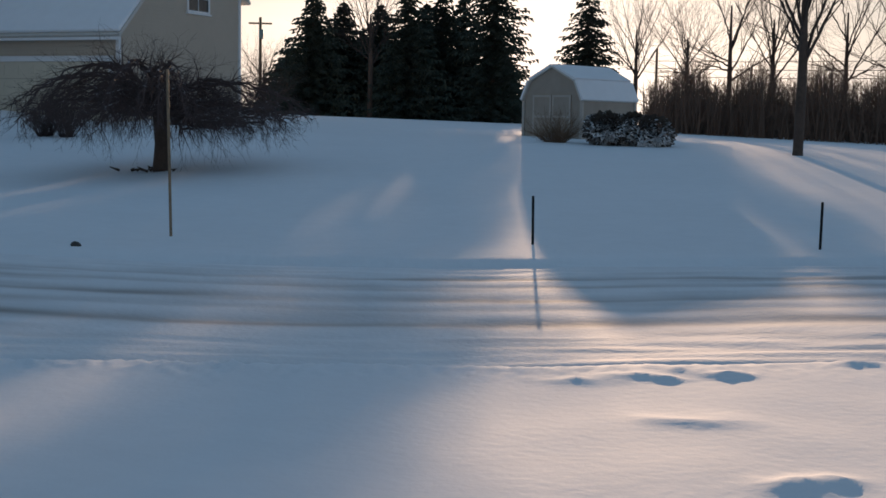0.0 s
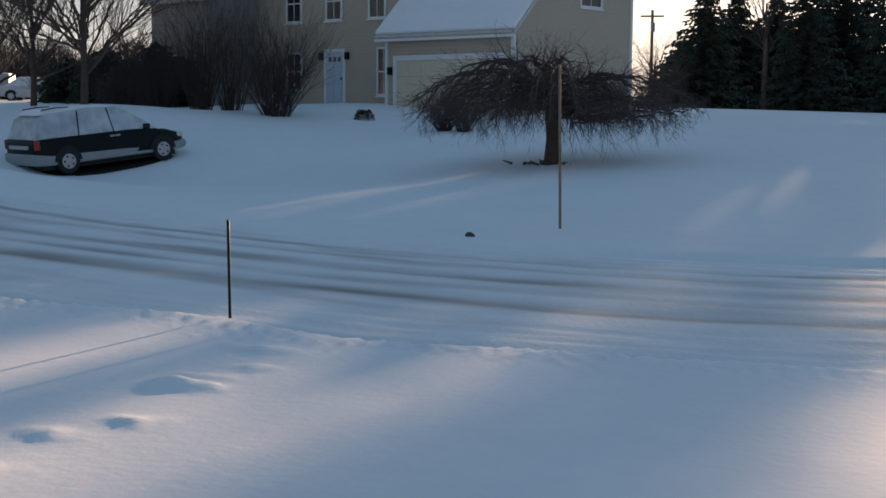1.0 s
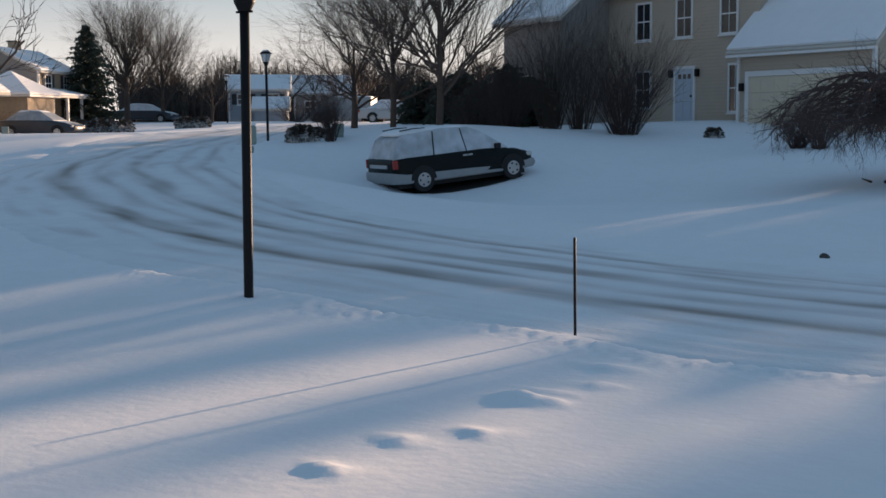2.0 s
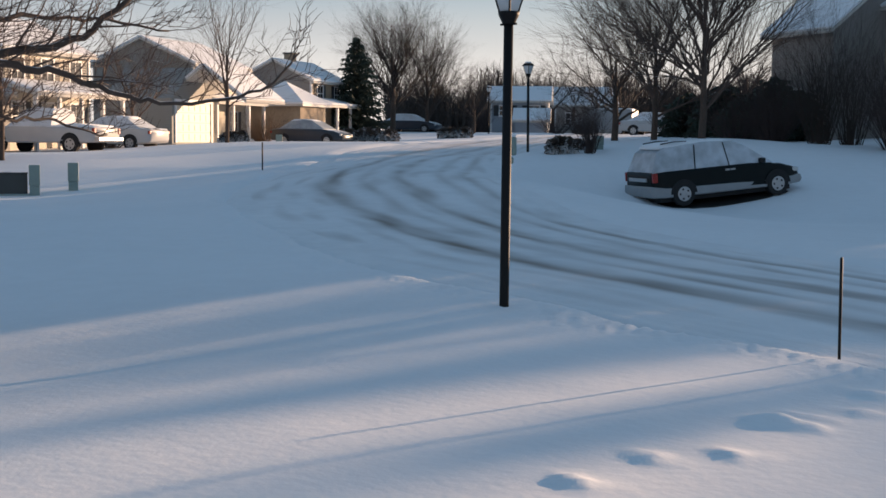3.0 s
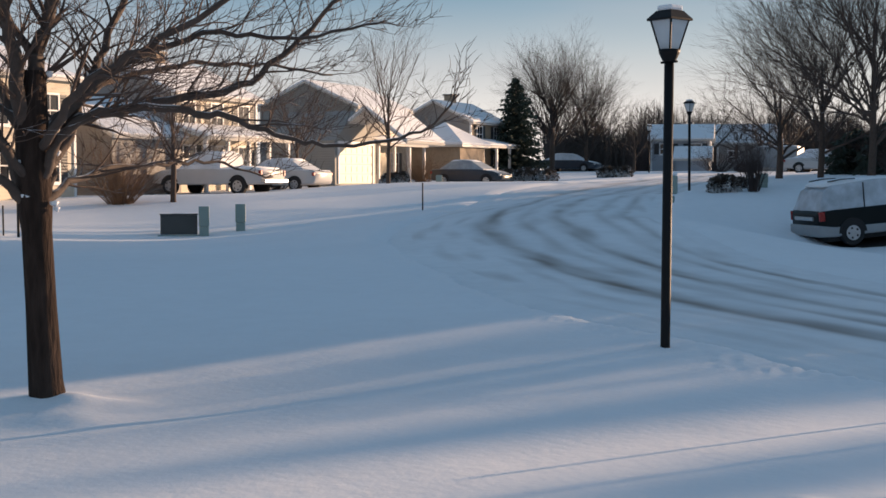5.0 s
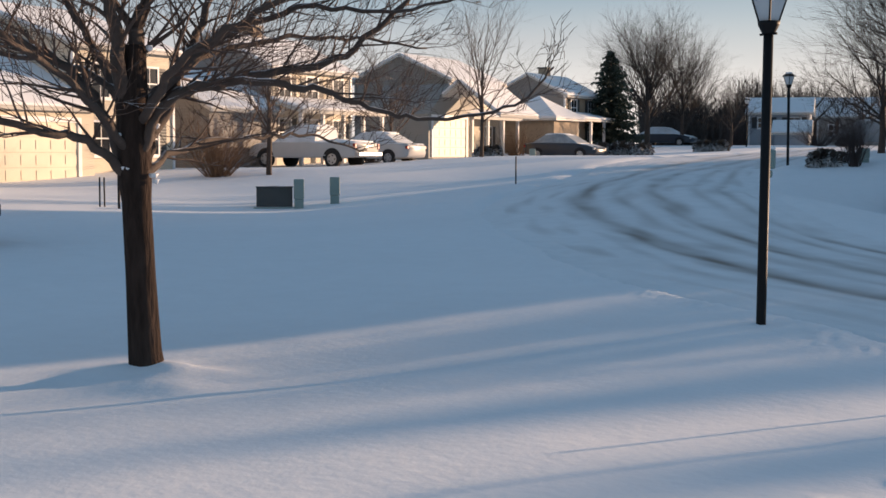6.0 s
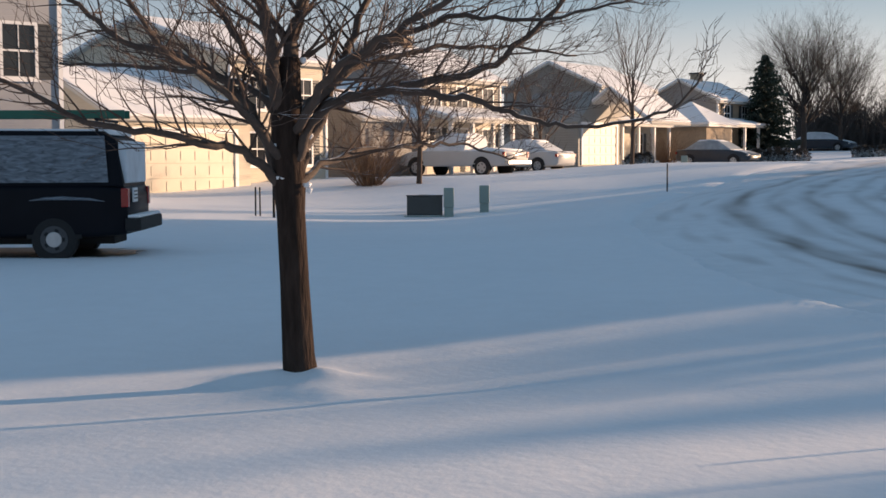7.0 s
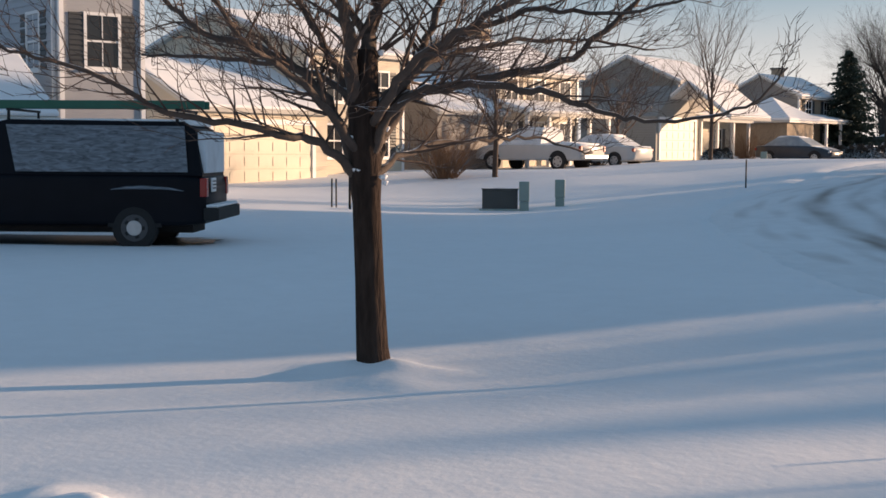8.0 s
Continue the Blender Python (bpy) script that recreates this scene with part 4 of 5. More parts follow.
    limbs = [
        ([(-0.05, 0.0, 1.75), (-0.03, 0.1, 2.3), (0.07, 0.15, 2.9), (0.1, 0.2, 3.8), (0.15, 0.2, 5.0)], 0.085, 0.02),
        ([(-0.07, 0.0, 1.8), (-0.16, -0.1, 2.3), (-0.25, -0.2, 2.9), (-0.4, -0.3, 3.9), (-0.6, -0.3, 4.8)], 0.07, 0.018),
        ([(0.0, 0.0, 1.5), (0.2, 0.1, 1.95), (0.6, 0.2, 2.08), (1.35, 0.35, 2.25), (1.8, 0.4, 2.6), (2.3, 0.5, 3.1)], 0.062, 0.012),
        ([(0.0, -0.05, 1.6), (0.22, -0.1, 1.96), (0.76, -0.15, 2.06), (1.19, -0.2, 2.0), (1.46, -0.2, 1.92), (1.86, -0.2, 1.83), (2.48, -0.2, 1.9), (2.83, -0.2, 2.2)], 0.045, 0.007),
        ([(0.05, 0.0, 1.9), (0.5, 0.2, 2.35), (1.1, 0.3, 2.6), (1.8, 0.35, 2.62), (2.45, 0.4, 2.75)], 0.042, 0.008),
        ([(0.02, 0.0, 1.6), (0.25, 0.2, 2.1), (0.45, 0.4, 2.6), (0.75, 0.6, 3.3), (1.1, 0.8, 4.0)], 0.055, 0.012),
        ([(-0.1, 0.0, 1.42), (-0.35, -0.2, 1.65), (-0.75, -0.45, 1.75), (-1.3, -0.7, 1.85), (-1.75, -0.9, 2.1), (-2.2, -1.1, 2.2)], 0.045, 0.009),
        ([(-0.1, 0.05, 1.5), (-0.32, 0.2, 1.95), (-0.7, 0.35, 2.3), (-1.2, 0.5, 2.45), (-1.6, 0.6, 2.75), (-2.1, 0.7, 3.0)], 0.055, 0.01),
        ([(-0.08, 0.05, 1.7), (-0.25, 0.35, 2.2), (-0.55, 0.7, 2.7), (-0.9, 1.0, 3.3), (-1.2, 1.2, 4.0)], 0.045, 0.012),
        ([(0.02, -0.05, 1.45), (0.3, 0.35, 1.62), (0.8, 0.9, 1.7), (1.3, 1.3, 1.72), (1.8, 1.6, 1.6)], 0.035, 0.007),
        ([(-0.08, -0.05, 1.6), (-0.4, -0.4, 2.0), (-0.8, -0.9, 2.3), (-1.2, -1.3, 2.9)], 0.04, 0.01),
        ([(0.0, -0.05, 1.8), (0.3, -0.5, 2.2), (0.8, -0.9, 2.5), (1.4, -1.2, 2.9), (1.9, -1.4, 3.3)], 0.04, 0.01),
        ([(0.0, 0.05, 1.9), (0.4, 0.6, 2.25), (1.0, 1.0, 2.45), (1.7, 1.4, 2.5), (2.3, 1.6, 2.45)], 0.04, 0.008),
        ([(-0.05, 0.05, 1.9), (-0.5, 0.6, 2.2), (-1.1, 1.1, 2.3), (-1.8, 1.4, 2.35)], 0.04, 0.01)]
    tw_v, tw_f = [], []
    for pts, r0, r1 in limbs:
        v, f = [], []
        ps, rs = bough(v, f, pts, r0 * 0.86, r1, 9, 0.02, rnd)
        from_lists("limb", v, f, LIMBBARK, t, smooth=True)
        spawn(tw_v, tw_f, ps, rs, rnd, 30, 0.5, 2, 4, 3, 0.0, 0.85, 0.15, 0.25, 0.38, 0.0042)
    from_lists("twig_crown", tw_v, tw_f, TWIG, t)
    for x, y, z, r in ((-0.115, -0.07, 1.50, .03), (-0.085, -0.09, 1.49, .028), (0.075, -0.08, 1.45, .026), (0.09, -0.075, 1.41, .022), (-0.14, -0.06, 1.72, .02), (0.10, -0.06, 1.78, .022), (0.06, -0.05, 2.3, .025)):
        sn = bmesh.new()
        q = bmesh.ops.create_icosphere(sn, subdivisions=2, radius=r)
        for w in q["verts"]:
            lump = 0.75 + 0.6 * noise.noise(w.co * 55 + Vector((x * 40, z * 9, 3)))
            w.co = Vector((w.co.x * 1.25 * lump, w.co.y * 0.8 * lump, w.co.z * (1.5 if w.co.z < 0 else 0.45) * lump)) + Vector((x, y, z - 0.01))
        part("fork_snow", sn, SNOW, t, "snow lodged in the forks", smooth=True)


TRUNKBARK = material("trunk_bark", (0.042, 0.030, 0.025), 0.95, grain=16, vary=0.6, bump=0.03, bump_scale=26, spec=0.1)
_nt = TRUNKBARK.node_tree
_tc = _nt.nodes.new("ShaderNodeTexCoord")
_mp = _nt.nodes.new("ShaderNodeMapping")
_mp.inputs["Scale"].default_value = (1.6, 1.6, 0.3)
_nt.links.new(_tc.outputs["Object"], _mp.inputs["Vector"])
for _q in _nt.nodes:
    if _q.bl_idname == "ShaderNodeTexNoise":
        _nt.links.new(_mp.outputs["Vector"], _q.inputs["Vector"])
LIMBBARK = snowy(material("limb_bark", (0.075, 0.056, 0.046), 0.9, grain=16, vary=0.35, bump=0.008, bump_scale=40), 0.86, 1.08, 5, 0.55)
street_tree()


def tree_of(az, r, height, spread, seed, label, radius=0.16, fork=1.6, limbs=9, levels=3, kids=4, mat=None, name="bare_tree", stems=1, group="", kidlen=0.5, count=9):
    """A spreading bare tree: stems and limbs that arch up and outward, with boughs and twigs."""
    rnd = random.Random(seed)
    p = polar(az, r)
    t = thing(name, pose(p.x, p.y, gz(p.x, p.y) - 0.05, 0, 0, az), label, "tree", group)
    v, f = [], []
    tube(v, f, [Vector((0, 0, -0.3)), Vector((0, 0, 0.15)), Vector((0.03, 0, fork)), Vector((0, 0, height * 0.62))], [radius * 1.5, radius * 1.1, radius, radius * 0.35], 10)
    from_lists("trunk", v, f, BARK, t, smooth=True)
    v, f = [], []
    for k in range(limbs):
        a = 2 * math.pi * (k + rnd.uniform(-0.35, 0.35)) / limbs * 1.618
        q = k / limbs
        z0 = fork + (height * 0.5 - fork) * q
        R = spread * rnd.uniform(0.7, 1.05) * (1 - 0.45 * q)
        zt = height * rnd.uniform(0.72, 1.0) if q > 0.4 else height * rnd.uniform(0.35, 0.8)
        c, s = math.cos(a), math.sin(a)
        pts = [(0, 0, z0), (c * R * 0.3, s * R * 0.3, z0 + (zt - z0) * 0.3), (c * R * 0.65, s * R * 0.65, z0 + (zt - z0) * 0.62), (c * R, s * R, zt)]
        ps, rs = bough(v, f, pts, radius * 0.5 * (1 - 0.4 * q), 0.012, 6, 0.03 * spread / 3, rnd)
        spawn(v, f, ps, rs, rnd, count, height * 0.3 * kidlen * 2, 4 - levels, 3, kids, 0.0, 0.55, 0.2, 0.35, 0.5, 0.007)
    from_lists("crown", v, f, mat or TWIG, t)
    return t


tree_of(32.63, 46, 8.6, 4.8, 7, "large bare tree with snow along its lower boughs", 0.125, 0.9, 28, 3, 4, count=18)
tree_of(34.69, 50, 7.2, 4.2, 8, "bare tree standing behind the parked minivan", 0.115, 1.0, 18, 3, 4, count=14)
tree_of(36.4, 56, 5.6, 3.4, 18, "bare spreading tree in the yards behind", 0.14, 0.8, 14, 3, 4, mat=FARTWIG, count=12)
tree_of(53.46, 55, 6.4, 1.8, 9, "slender bare young tree with upright boughs", 0.08, 1.5, 12, 3, 3, count=8)
tree_of(62.86, 45, 5.2, 1.9, 10, "small bare tree in front of a parked pickup", 0.09, 1.2, 10, 3, 3, count=8)
tree_of(57.5, 58, 4.6, 2.2, 11, "small bare ornamental tree beside a driveway", 0.08, 0.9, 12, 3, 4, count=9)
tree_of(46.2, 93, 8.6, 3.6, 12, "large round-crowned bare tree beside the street", 0.2, 1.5, 22, 3, 4, mat=FARTWIG, count=16)
tree_of(44.7, 97, 7.4, 2.6, 13, "bare tree beside a larger tree", 0.16, 0.8, 20, 3, 4, mat=FARTWIG, count=16)
tree_of(42.6, 90, 4.2, 1.8, 14, "small bare tree near the street's end", 0.1, 0.8, 10, 3, 4, mat=FARTWIG, count=8)
FARG = "bare trees on the skyline"
for k, (az, r, h, sp) in enumerate(((43.8, 130, 6.5, 3.5), (42.9, 140, 7, 3.5), (39.3, 115, 6.6, 3.6), (38.2, 120, 5.8, 3.2), (40.5, 150, 7.5, 4), (37.2, 110, 5.2, 3), (36, 100, 5.5, 3.2), (30.8, 75, 5.5, 3),
                                    (3.25, 78, 10, 2.4), (-8.4, 88, 10.5, 3.0), (-12.4, 78, 12, 4.2), (-14.2, 80, 11, 3.6), (-17.2, 82, 12, 4.4), (-19.5, 80, 11, 4), (-10.6, 90, 10, 3), (7.9, 85, 4.5, 2.4), (-22, 85, 12, 4))):
    tree_of(az, r, h, sp, 50 + k, "bare tree against the bright sky", 0.15, 1.5 if h < 9 else 3.0, 10, 3, 4, mat=FARTWIG, group=FARG, count=8)
tree_of(-15.4, 37, 9.5, 2.2, 90, "tall dark bare tree in the sunlit yard", 0.13, 2.4, 12, 3, 3, mat=FARTWIG, count=8)


def umbrella_tree():
    rnd = random.Random(31)
    p = polar(12.33, 32)
    t = thing("weeping_tree", pose(p.x, p.y, gz(p.x, p.y) - 0.05, 0, 0, 12), "wide weeping ornamental tree with bare drooping branches, lightly snowed", "tree")
    v, f = [], []
    tube(v, f, [Vector(q) for q in ((0, 0, -0.2), (0, 0, 0.1), (0.03, 0, 0.7), (0, 0, 1.2), (-0.1, 0, 1.7))], [0.24, 0.19, 0.165, 0.175, 0.1], 12)
    from_lists("trunk", v, f, BARK, t, smooth=True)
    v, f = [], []
    n = 84
    for k in range(n):
        a = 2 * math.pi * k / n + rnd.uniform(-0.12, 0.12)
        c, s = math.cos(a), math.sin(a)
        R = rnd.uniform(1.9, 3.6) * (1.08 if c > 0 else 1.06)
        zt = rnd.uniform(1.5, 2.6)
        if c > 0.3:
            zt -= 0.25
        ze = rnd.uniform(1.0, 1.6)
        pts = [(0, 0, 1.35 + rnd.uniform(0, 0.35)), (c * R * 0.25, s * R * 0.25, zt - 0.15), (c * R * 0.52, s * R * 0.52, zt), (c * R * 0.8, s * R * 0.8, zt * 0.65 + ze * 0.35), (c * R, s * R, ze)]
        ps, rs = bough(v, f, pts, 0.05, 0.01, 6, 0.05, rnd)
        spawn(v, f, ps, rs, rnd, 20, 0.6, 1, 3, 3, 0.07, 0.75, 0.2, -0.12, 0.5, 0.011)
    from_lists("crown", v, f, UMBTWIG, t)
    for k in range(18):
        v, f = [], []
        a, rr = rnd.uniform(0, 6.28), rnd.uniform(0.15, 0.9)
        b = Vector((math.cos(a) * rr - 0.15, math.sin(a) * rr * 0.6, 0.05))
        tube(v, f, [b, b + Vector((rnd.uniform(-.3, .3), rnd.uniform(-.2, .2), rnd.uniform(0.02, 0.12)))], [0.035, 0.01], 5)
        from_lists("fallen_stick", v, f, BARK, t)


UMBTWIG = snowy(material("weeping_twig", (0.075, 0.050, 0.046), 0.9, grain=6, vary=0.3), 0.94, 1.12, 3, 0.5)
umbrella_tree()


def shrub(az, r, h, w, seed, label, stems=40, mat=None, lean=0.5, levels=2, kids=3, group=""):
    """A bare many-stemmed shrub."""
    rnd = random.Random(seed)
    p = polar(az, r)
    t = thing("shrub", pose(p.x, p.y, gz(p.x, p.y) - 0.05), label, "shrub", group)
    for nm, n, L, rad, lv in (("stem_clump", stems, 1.0, 0.014, levels), ("inner_clump", stems, 0.65, 0.009, levels)):
        v, f = [], []
        for k in range(n):
            a = rnd.uniform(0, 6.283)
            rr = rnd.random() ** 0.7
            base = Vector((math.cos(a), math.sin(a), 0)) * (0.16 * w * rr)
            d = Vector((math.cos(a) * lean * rr * w / h, math.sin(a) * lean * rr * w / h, 1))
            limb(v, f, base, d, h * L * rnd.uniform(0.5, 0.72), rad, rnd, 3 - lv, 3, 0, 0.22, 6, kids, 0.4, 0.5)
        from_lists(nm, v, f, mat or FARTWIG, t)


DARKTWIG = material("dark_twig", (0.05, 0.036, 0.034), 0.9, grain=3, vary=0.3)
BROWNTWIG = material("brown_twig", (0.16, 0.095, 0.055), 0.9, grain=3, vary=0.3)
shrub(24.5, 46.5, 3.3, 3.0, 1, "dense dark bare shrub in front of a house", 90, DARKTWIG, 0.75, 2, 4)
shrub(27.7, 49, 4.6, 2.6, 2, "tall bare many-stemmed shrub against a house wall", 50, FARTWIG, 0.5, 2, 3)
shrub(26.4, 49, 3.8, 2.4, 3, "tall bare shrub against a house wall", 50, FARTWIG, 0.5, 2, 3)
shrub(29.6, 50, 2.6, 2.4, 4, "dark bare shrub at a house corner", 60, DARKTWIG, 0.7, 2, 3)
shrub(31.2, 51, 2.0, 3.0, 6, "dark bare shrub at a house corner", 60, DARKTWIG, 0.8, 2, 3)
shrub(65.1, 45, 1.9, 2.4, 5, "reddish-brown bare shrub in snow", 90, BROWNTWIG, 0.75, 2, 3)
shrub(51.9, 76, 1.7, 2.4, 7, "brown bare shrub in front of a garage", 60, BROWNTWIG, 0.8, 2, 3)
shrub(58.4, 57, 1.4, 2.0, 8, "dark bare shrub at a house wall", 50, DARKTWIG, 0.8, 2, 3)
shrub(37.46, 42, 1.6, 1.0, 9, "bare upright shrub beside a yard lamp", 40, DARKTWIG, 0.5, 2, 3)
shrub(16.2, 42, 1.5, 1.3, 12, "rounded bare shrub by the garage", 50, DARKTWIG, 0.8, 2, 3)
shrub(17.1, 42.5, 1.4, 1.2, 13, "rounded bare shrub by the garage", 50, DARKTWIG, 0.8, 2, 3)
shrub(7.9, 66, 2.6, 3.0, 14, "bare brush beside the house", 60, FARTWIG, 0.7, 2, 3)
shrub(-5.0, 40.5, 0.9, 1.6, 15, "brown bare shrub before the shed doors", 60, BROWNTWIG, 0.9, 2, 3)


def snow_bush(az, r, rx, h, seed, label, mat=None, n=1500):
    """A dense low evergreen of small leaf sprays, with snow lying on it."""
    rnd = random.Random(seed)
    p = polar(az, r)
    t = thing("evergreen_bush", pose(p.x, p.y, gz(p.x, p.y) - 0.06, 0, 0, az), label, "bush", "snowy evergreen bushes")
    v, f = [], []
    lumps = [(rnd.uniform(-0.7, 0.7) * rx, rnd.uniform(-0.4, 0.4) * rx, rnd.uniform(0.25, 0.6) * h, rnd.uniform(0.35, 0.55)) for _ in range(7)]
    for k in range(n):
        lx, ly, lz, lr = lumps[k % len(lumps)]
        d = Vector((rnd.gauss(0, 1), rnd.gauss(0, 1), rnd.gauss(0, 1))).normalized()
        c = Vector((lx + d.x * lr * rx * 0.9, ly + d.y * lr * rx * 0.8, max(0.03, lz + d.z * lr * h)))
        u = d.cross(Vector((rnd.uniform(-1, 1), rnd.uniform(-1, 1), rnd.uniform(-1, 1)))).normalized()
        w = d.cross(u)
        q = 0.07 + 0.09 * rnd.random()
        b = len(v)
        tip = c + d * q * 1.2 + Vector((0, 0, -0.04))
        v += [c - u * q, c + u * q, tip, c - w * q * 0.7, c + w * q * 0.7]
        f += [(b, b + 1, b + 2), (b + 3, b + 4, b + 2)]
    from_lists("foliage", v, f, mat or BUSHLEAF, t)


BUSHLEAF = snowy(material("evergreen_leaf", (0.075, 0.06, 0.048), 0.8, grain=2, vary=0.4), 0.25, 0.75, 2.5, 0.55)
snow_bush(-8.4, 40, 1.4, 1.0, 1, "wide evergreen bush capped with snow beside the shed", n=3000)
snow_bush(38.7, 42, 0.42, 0.55, 2, "small round bush capped with snow")
snow_bush(38.2, 43, 0.3, 0.35, 5, "small round bush capped with snow", n=700)
snow_bush(47.9, 72, 1.0, 0.75, 3, "rounded bush capped with snow beside a parked car")
snow_bush(46.8, 72, 1.1, 0.75, 4, "rounded bush capped with snow beside the street")
snow_bush(43.3, 76, 1.0, 0.7, 6, "rounded bush capped with snow beside the street")
snow_bush(53.2, 68, 0.7, 0.8, 7, "small bush capped with snow before a house")
snow_bush(20.5, 46.5, 0.3, 0.35, 8, "low bush buried in snow beside a doorstep", n=500)


def brush_belt():
    """The wall of brush and saplings behind the sunlit yard."""
    rnd = random.Random(77)
    v, f = [], []
    for k in range(5200):
        az, r = rnd.uniform(-9.0, -30), rnd.uniform(64, 78)
        p = polar(az, r)
        b = Vector((p.x, p.y, gz_fast(az, r) - 0.1))
        h = rnd.uniform(2.0, 4.6) * (0.85 + 0.15 * math.sin(az * 2.2))
        top = b + Vector((rnd.uniform(-0.5, 0.5), rnd.uniform(-0.5, 0.5), h))
        mid = b.lerp(top, 0.5) + Vector((rnd.uniform(-0.15, 0.15), 0, 0))
        tube(v, f, [b, mid, top], [0.028, 0.02, 0.006], 3, cap=False)
        for j in range(5):
            q = b.lerp(top, rnd.uniform(0.1, 0.95))
            tube(v, f, [q, q + Vector((rnd.uniform(-0.7, 0.7), rnd.uniform(-0.4, 0.4), rnd.uniform(0.1, 0.7)))], [0.014, 0.005], 3, cap=False)
    ob = from_lists("brush", v, f, BRUSHTWIG)
    tagged(ob, "dense brown brush and saplings behind the yard", "brush", kind="stuff")


def gz_fast(az, r):
    return 0.62 + (r - 62) * 0.012


def far_woods():
    """Brown woods on the skyline beyond the street's end."""
    rnd = random.Random(78)
    v, f = [], []
    for k in range(3600):
        az, r = rnd.uniform(29, 46.5), rnd.uniform(128, 150)
        p = polar(az, r)
        b = Vector((p.x, p.y, 1.0))
        h = rnd.uniform(3.5, 7.6) * (0.8 + 0.25 * math.sin(az * 1.7) * math.sin(az * 0.63))
        top = b + Vector((rnd.uniform(-0.7, 0.7), rnd.uniform(-0.7, 0.7), h + 1))
        tube(v, f, [b, b.lerp(top, 0.5), top], [0.06, 0.045, 0.012], 3, cap=False)
        for j in range(6):
            q = b.lerp(top, rnd.uniform(0.3, 0.95))
            tube(v, f, [q, q + Vector((rnd.uniform(-1.1, 1.1), rnd.uniform(-0.6, 0.6), rnd.uniform(0.2, 1.2)))], [0.03, 0.01], 3, cap=False)
    ob = from_lists("far_woods", v, f, FARTWIG)
    tagged(ob, "brown bare woods on the skyline", "woods", kind="stuff")


far_woods()
for k, (az, r, h, w) in enumerate(((30.6, 58, 2.2, 3.4), (32.2, 60, 1.9, 3.2), (33.6, 62, 1.8, 3.0), (29.8, 55, 2.6, 2.6), (39.0, 95, 2.2, 3.5), (37.9, 92, 2.0, 3.0), (42.4, 100, 2.4, 2.5))):
    shrub(az, r, h, w, 200 + k, "dark bare hedge shrub in the yards behind", 60, DARKTWIG, 0.8, 2, 3, group="hedge shrubs")
BRUSHTWIG = material("brush_twig", (0.15, 0.095, 0.068), 0.95, grain=0.6, vary=0.4)
brush_belt()

# ---- utility pole and wires ----
up = polar(8.05, 85)
ut = thing("utility_pole", pose(up.x, up.y, gz(up.x, up.y) - 0.1, 0, 0, 8), "wooden utility pole with a cross-arm and transformer", "utility pole")
v_, f_ = [], []
tube(v_, f_, [Vector((0, 0, 0)), Vector((0, 0, 6.3))], [0.13, 0.09], 10)
from_lists("pole", v_, f_, WOODPOLE, ut, smooth=True)
part("cross_arm", box(-0.75, 0.75, -0.05, 0.05, 5.85, 5.96), WOODPOLE, ut)
v_, f_ = [], []
tube(v_, f_, [Vector((0.05, -0.22, 4.9)), Vector((0.05, -0.22, 5.5))], [0.15, 0.15], 12)
from_lists("transformer_can", v_, f_, BOXGREEN, ut, smooth=True)
for k, (za, zb) in enumerate(((4.2, 4.4), (3.6, 3.9), (4.75, 5.2))):
    a, b = polar(-9.3, 100), polar(-32, 92)
    pts_ = []
    for q in range(25):
        w_ = q / 24
        c_ = a.lerp(b, w_)
        c_.z = 1.5 + za + (zb - za) * w_ - 0.35 * 4 * w_ * (1 - w_)
        pts_.append(c_)
    v_, f_ = [], []
    tube(v_, f_, pts_, [0.022] * 25, 4)
    tagged(from_lists("overhead_wire", v_, f_, POST), "dark overhead wire sagging between poles", "wire", "overhead wires")
for az_ in (-9.3, -32):
    a = polar(az_, 100 if az_ > -20 else 92)
    v_, f_ = [], []
    tube(v_, f_, [Vector((a.x, a.y, 0)), Vector((a.x, a.y, 7.2))], [0.13, 0.09], 8)
    tagged(from_lists("wire_pole", v_, f_, WOODPOLE), "plain wooden pole that carries overhead wires", "utility pole")


# ---- vehicles ----
def ring(zlo, zhi, w0, w1, n=5, rnd_=0.09):
    """Half outline of a section: bottom width w0, top width w1, with rounded corners."""
    out = []
    r = min(rnd_, (zhi - zlo) * 0.3)
    for k in range(n):
        a = -math.pi / 2 + k * (math.pi / 2) / (n - 1)
        out.append((w0 - r + r * math.cos(a), zlo + r + r * math.sin(a)))
    for k in range(n):
        a = k * (math.pi / 2) / (n - 1)
        out.append((w1 - r + r * math.cos(a), zhi - r + r * math.sin(a)))
    return out


def loft(stations, rnd_=0.09):
    bm = bmesh.new()
    rows = []
    for x, zlo, zhi, w0, w1 in stations:
        h = ring(zlo, zhi, w0, w1, 5, rnd_)
        pts = [(x, y, z) for y, z in h] + [(x, -y, z) for y, z in reversed(h)]
        rows.append([bm.verts.new(p) for p in pts])
    n = len(rows[0])
    for a, b in zip(rows, rows[1:]):
        for i in range(n):
            bm.faces.new((a[i], a[(i + 1) % n], b[(i + 1) % n], b[i]))
    bm.faces.new(rows[0])
    bm.faces.new(rows[-1][::-1])
    return fix(bm)


RUBBER = material("tyre_rubber", (0.015, 0.015, 0.016), 0.85, grain=20, vary=0.2)
ALLOY = material("alloy_rim", (0.42, 0.43, 0.44), 0.35, metal=0.6, grain=10, vary=0.15)
TAIL = material("tail_lamp_red", (0.28, 0.015, 0.012), 0.25, grain=10, vary=0.1)
CLEARLAMP = material("clear_lamp", (0.55, 0.55, 0.55), 0.2, grain=10, vary=0.1)
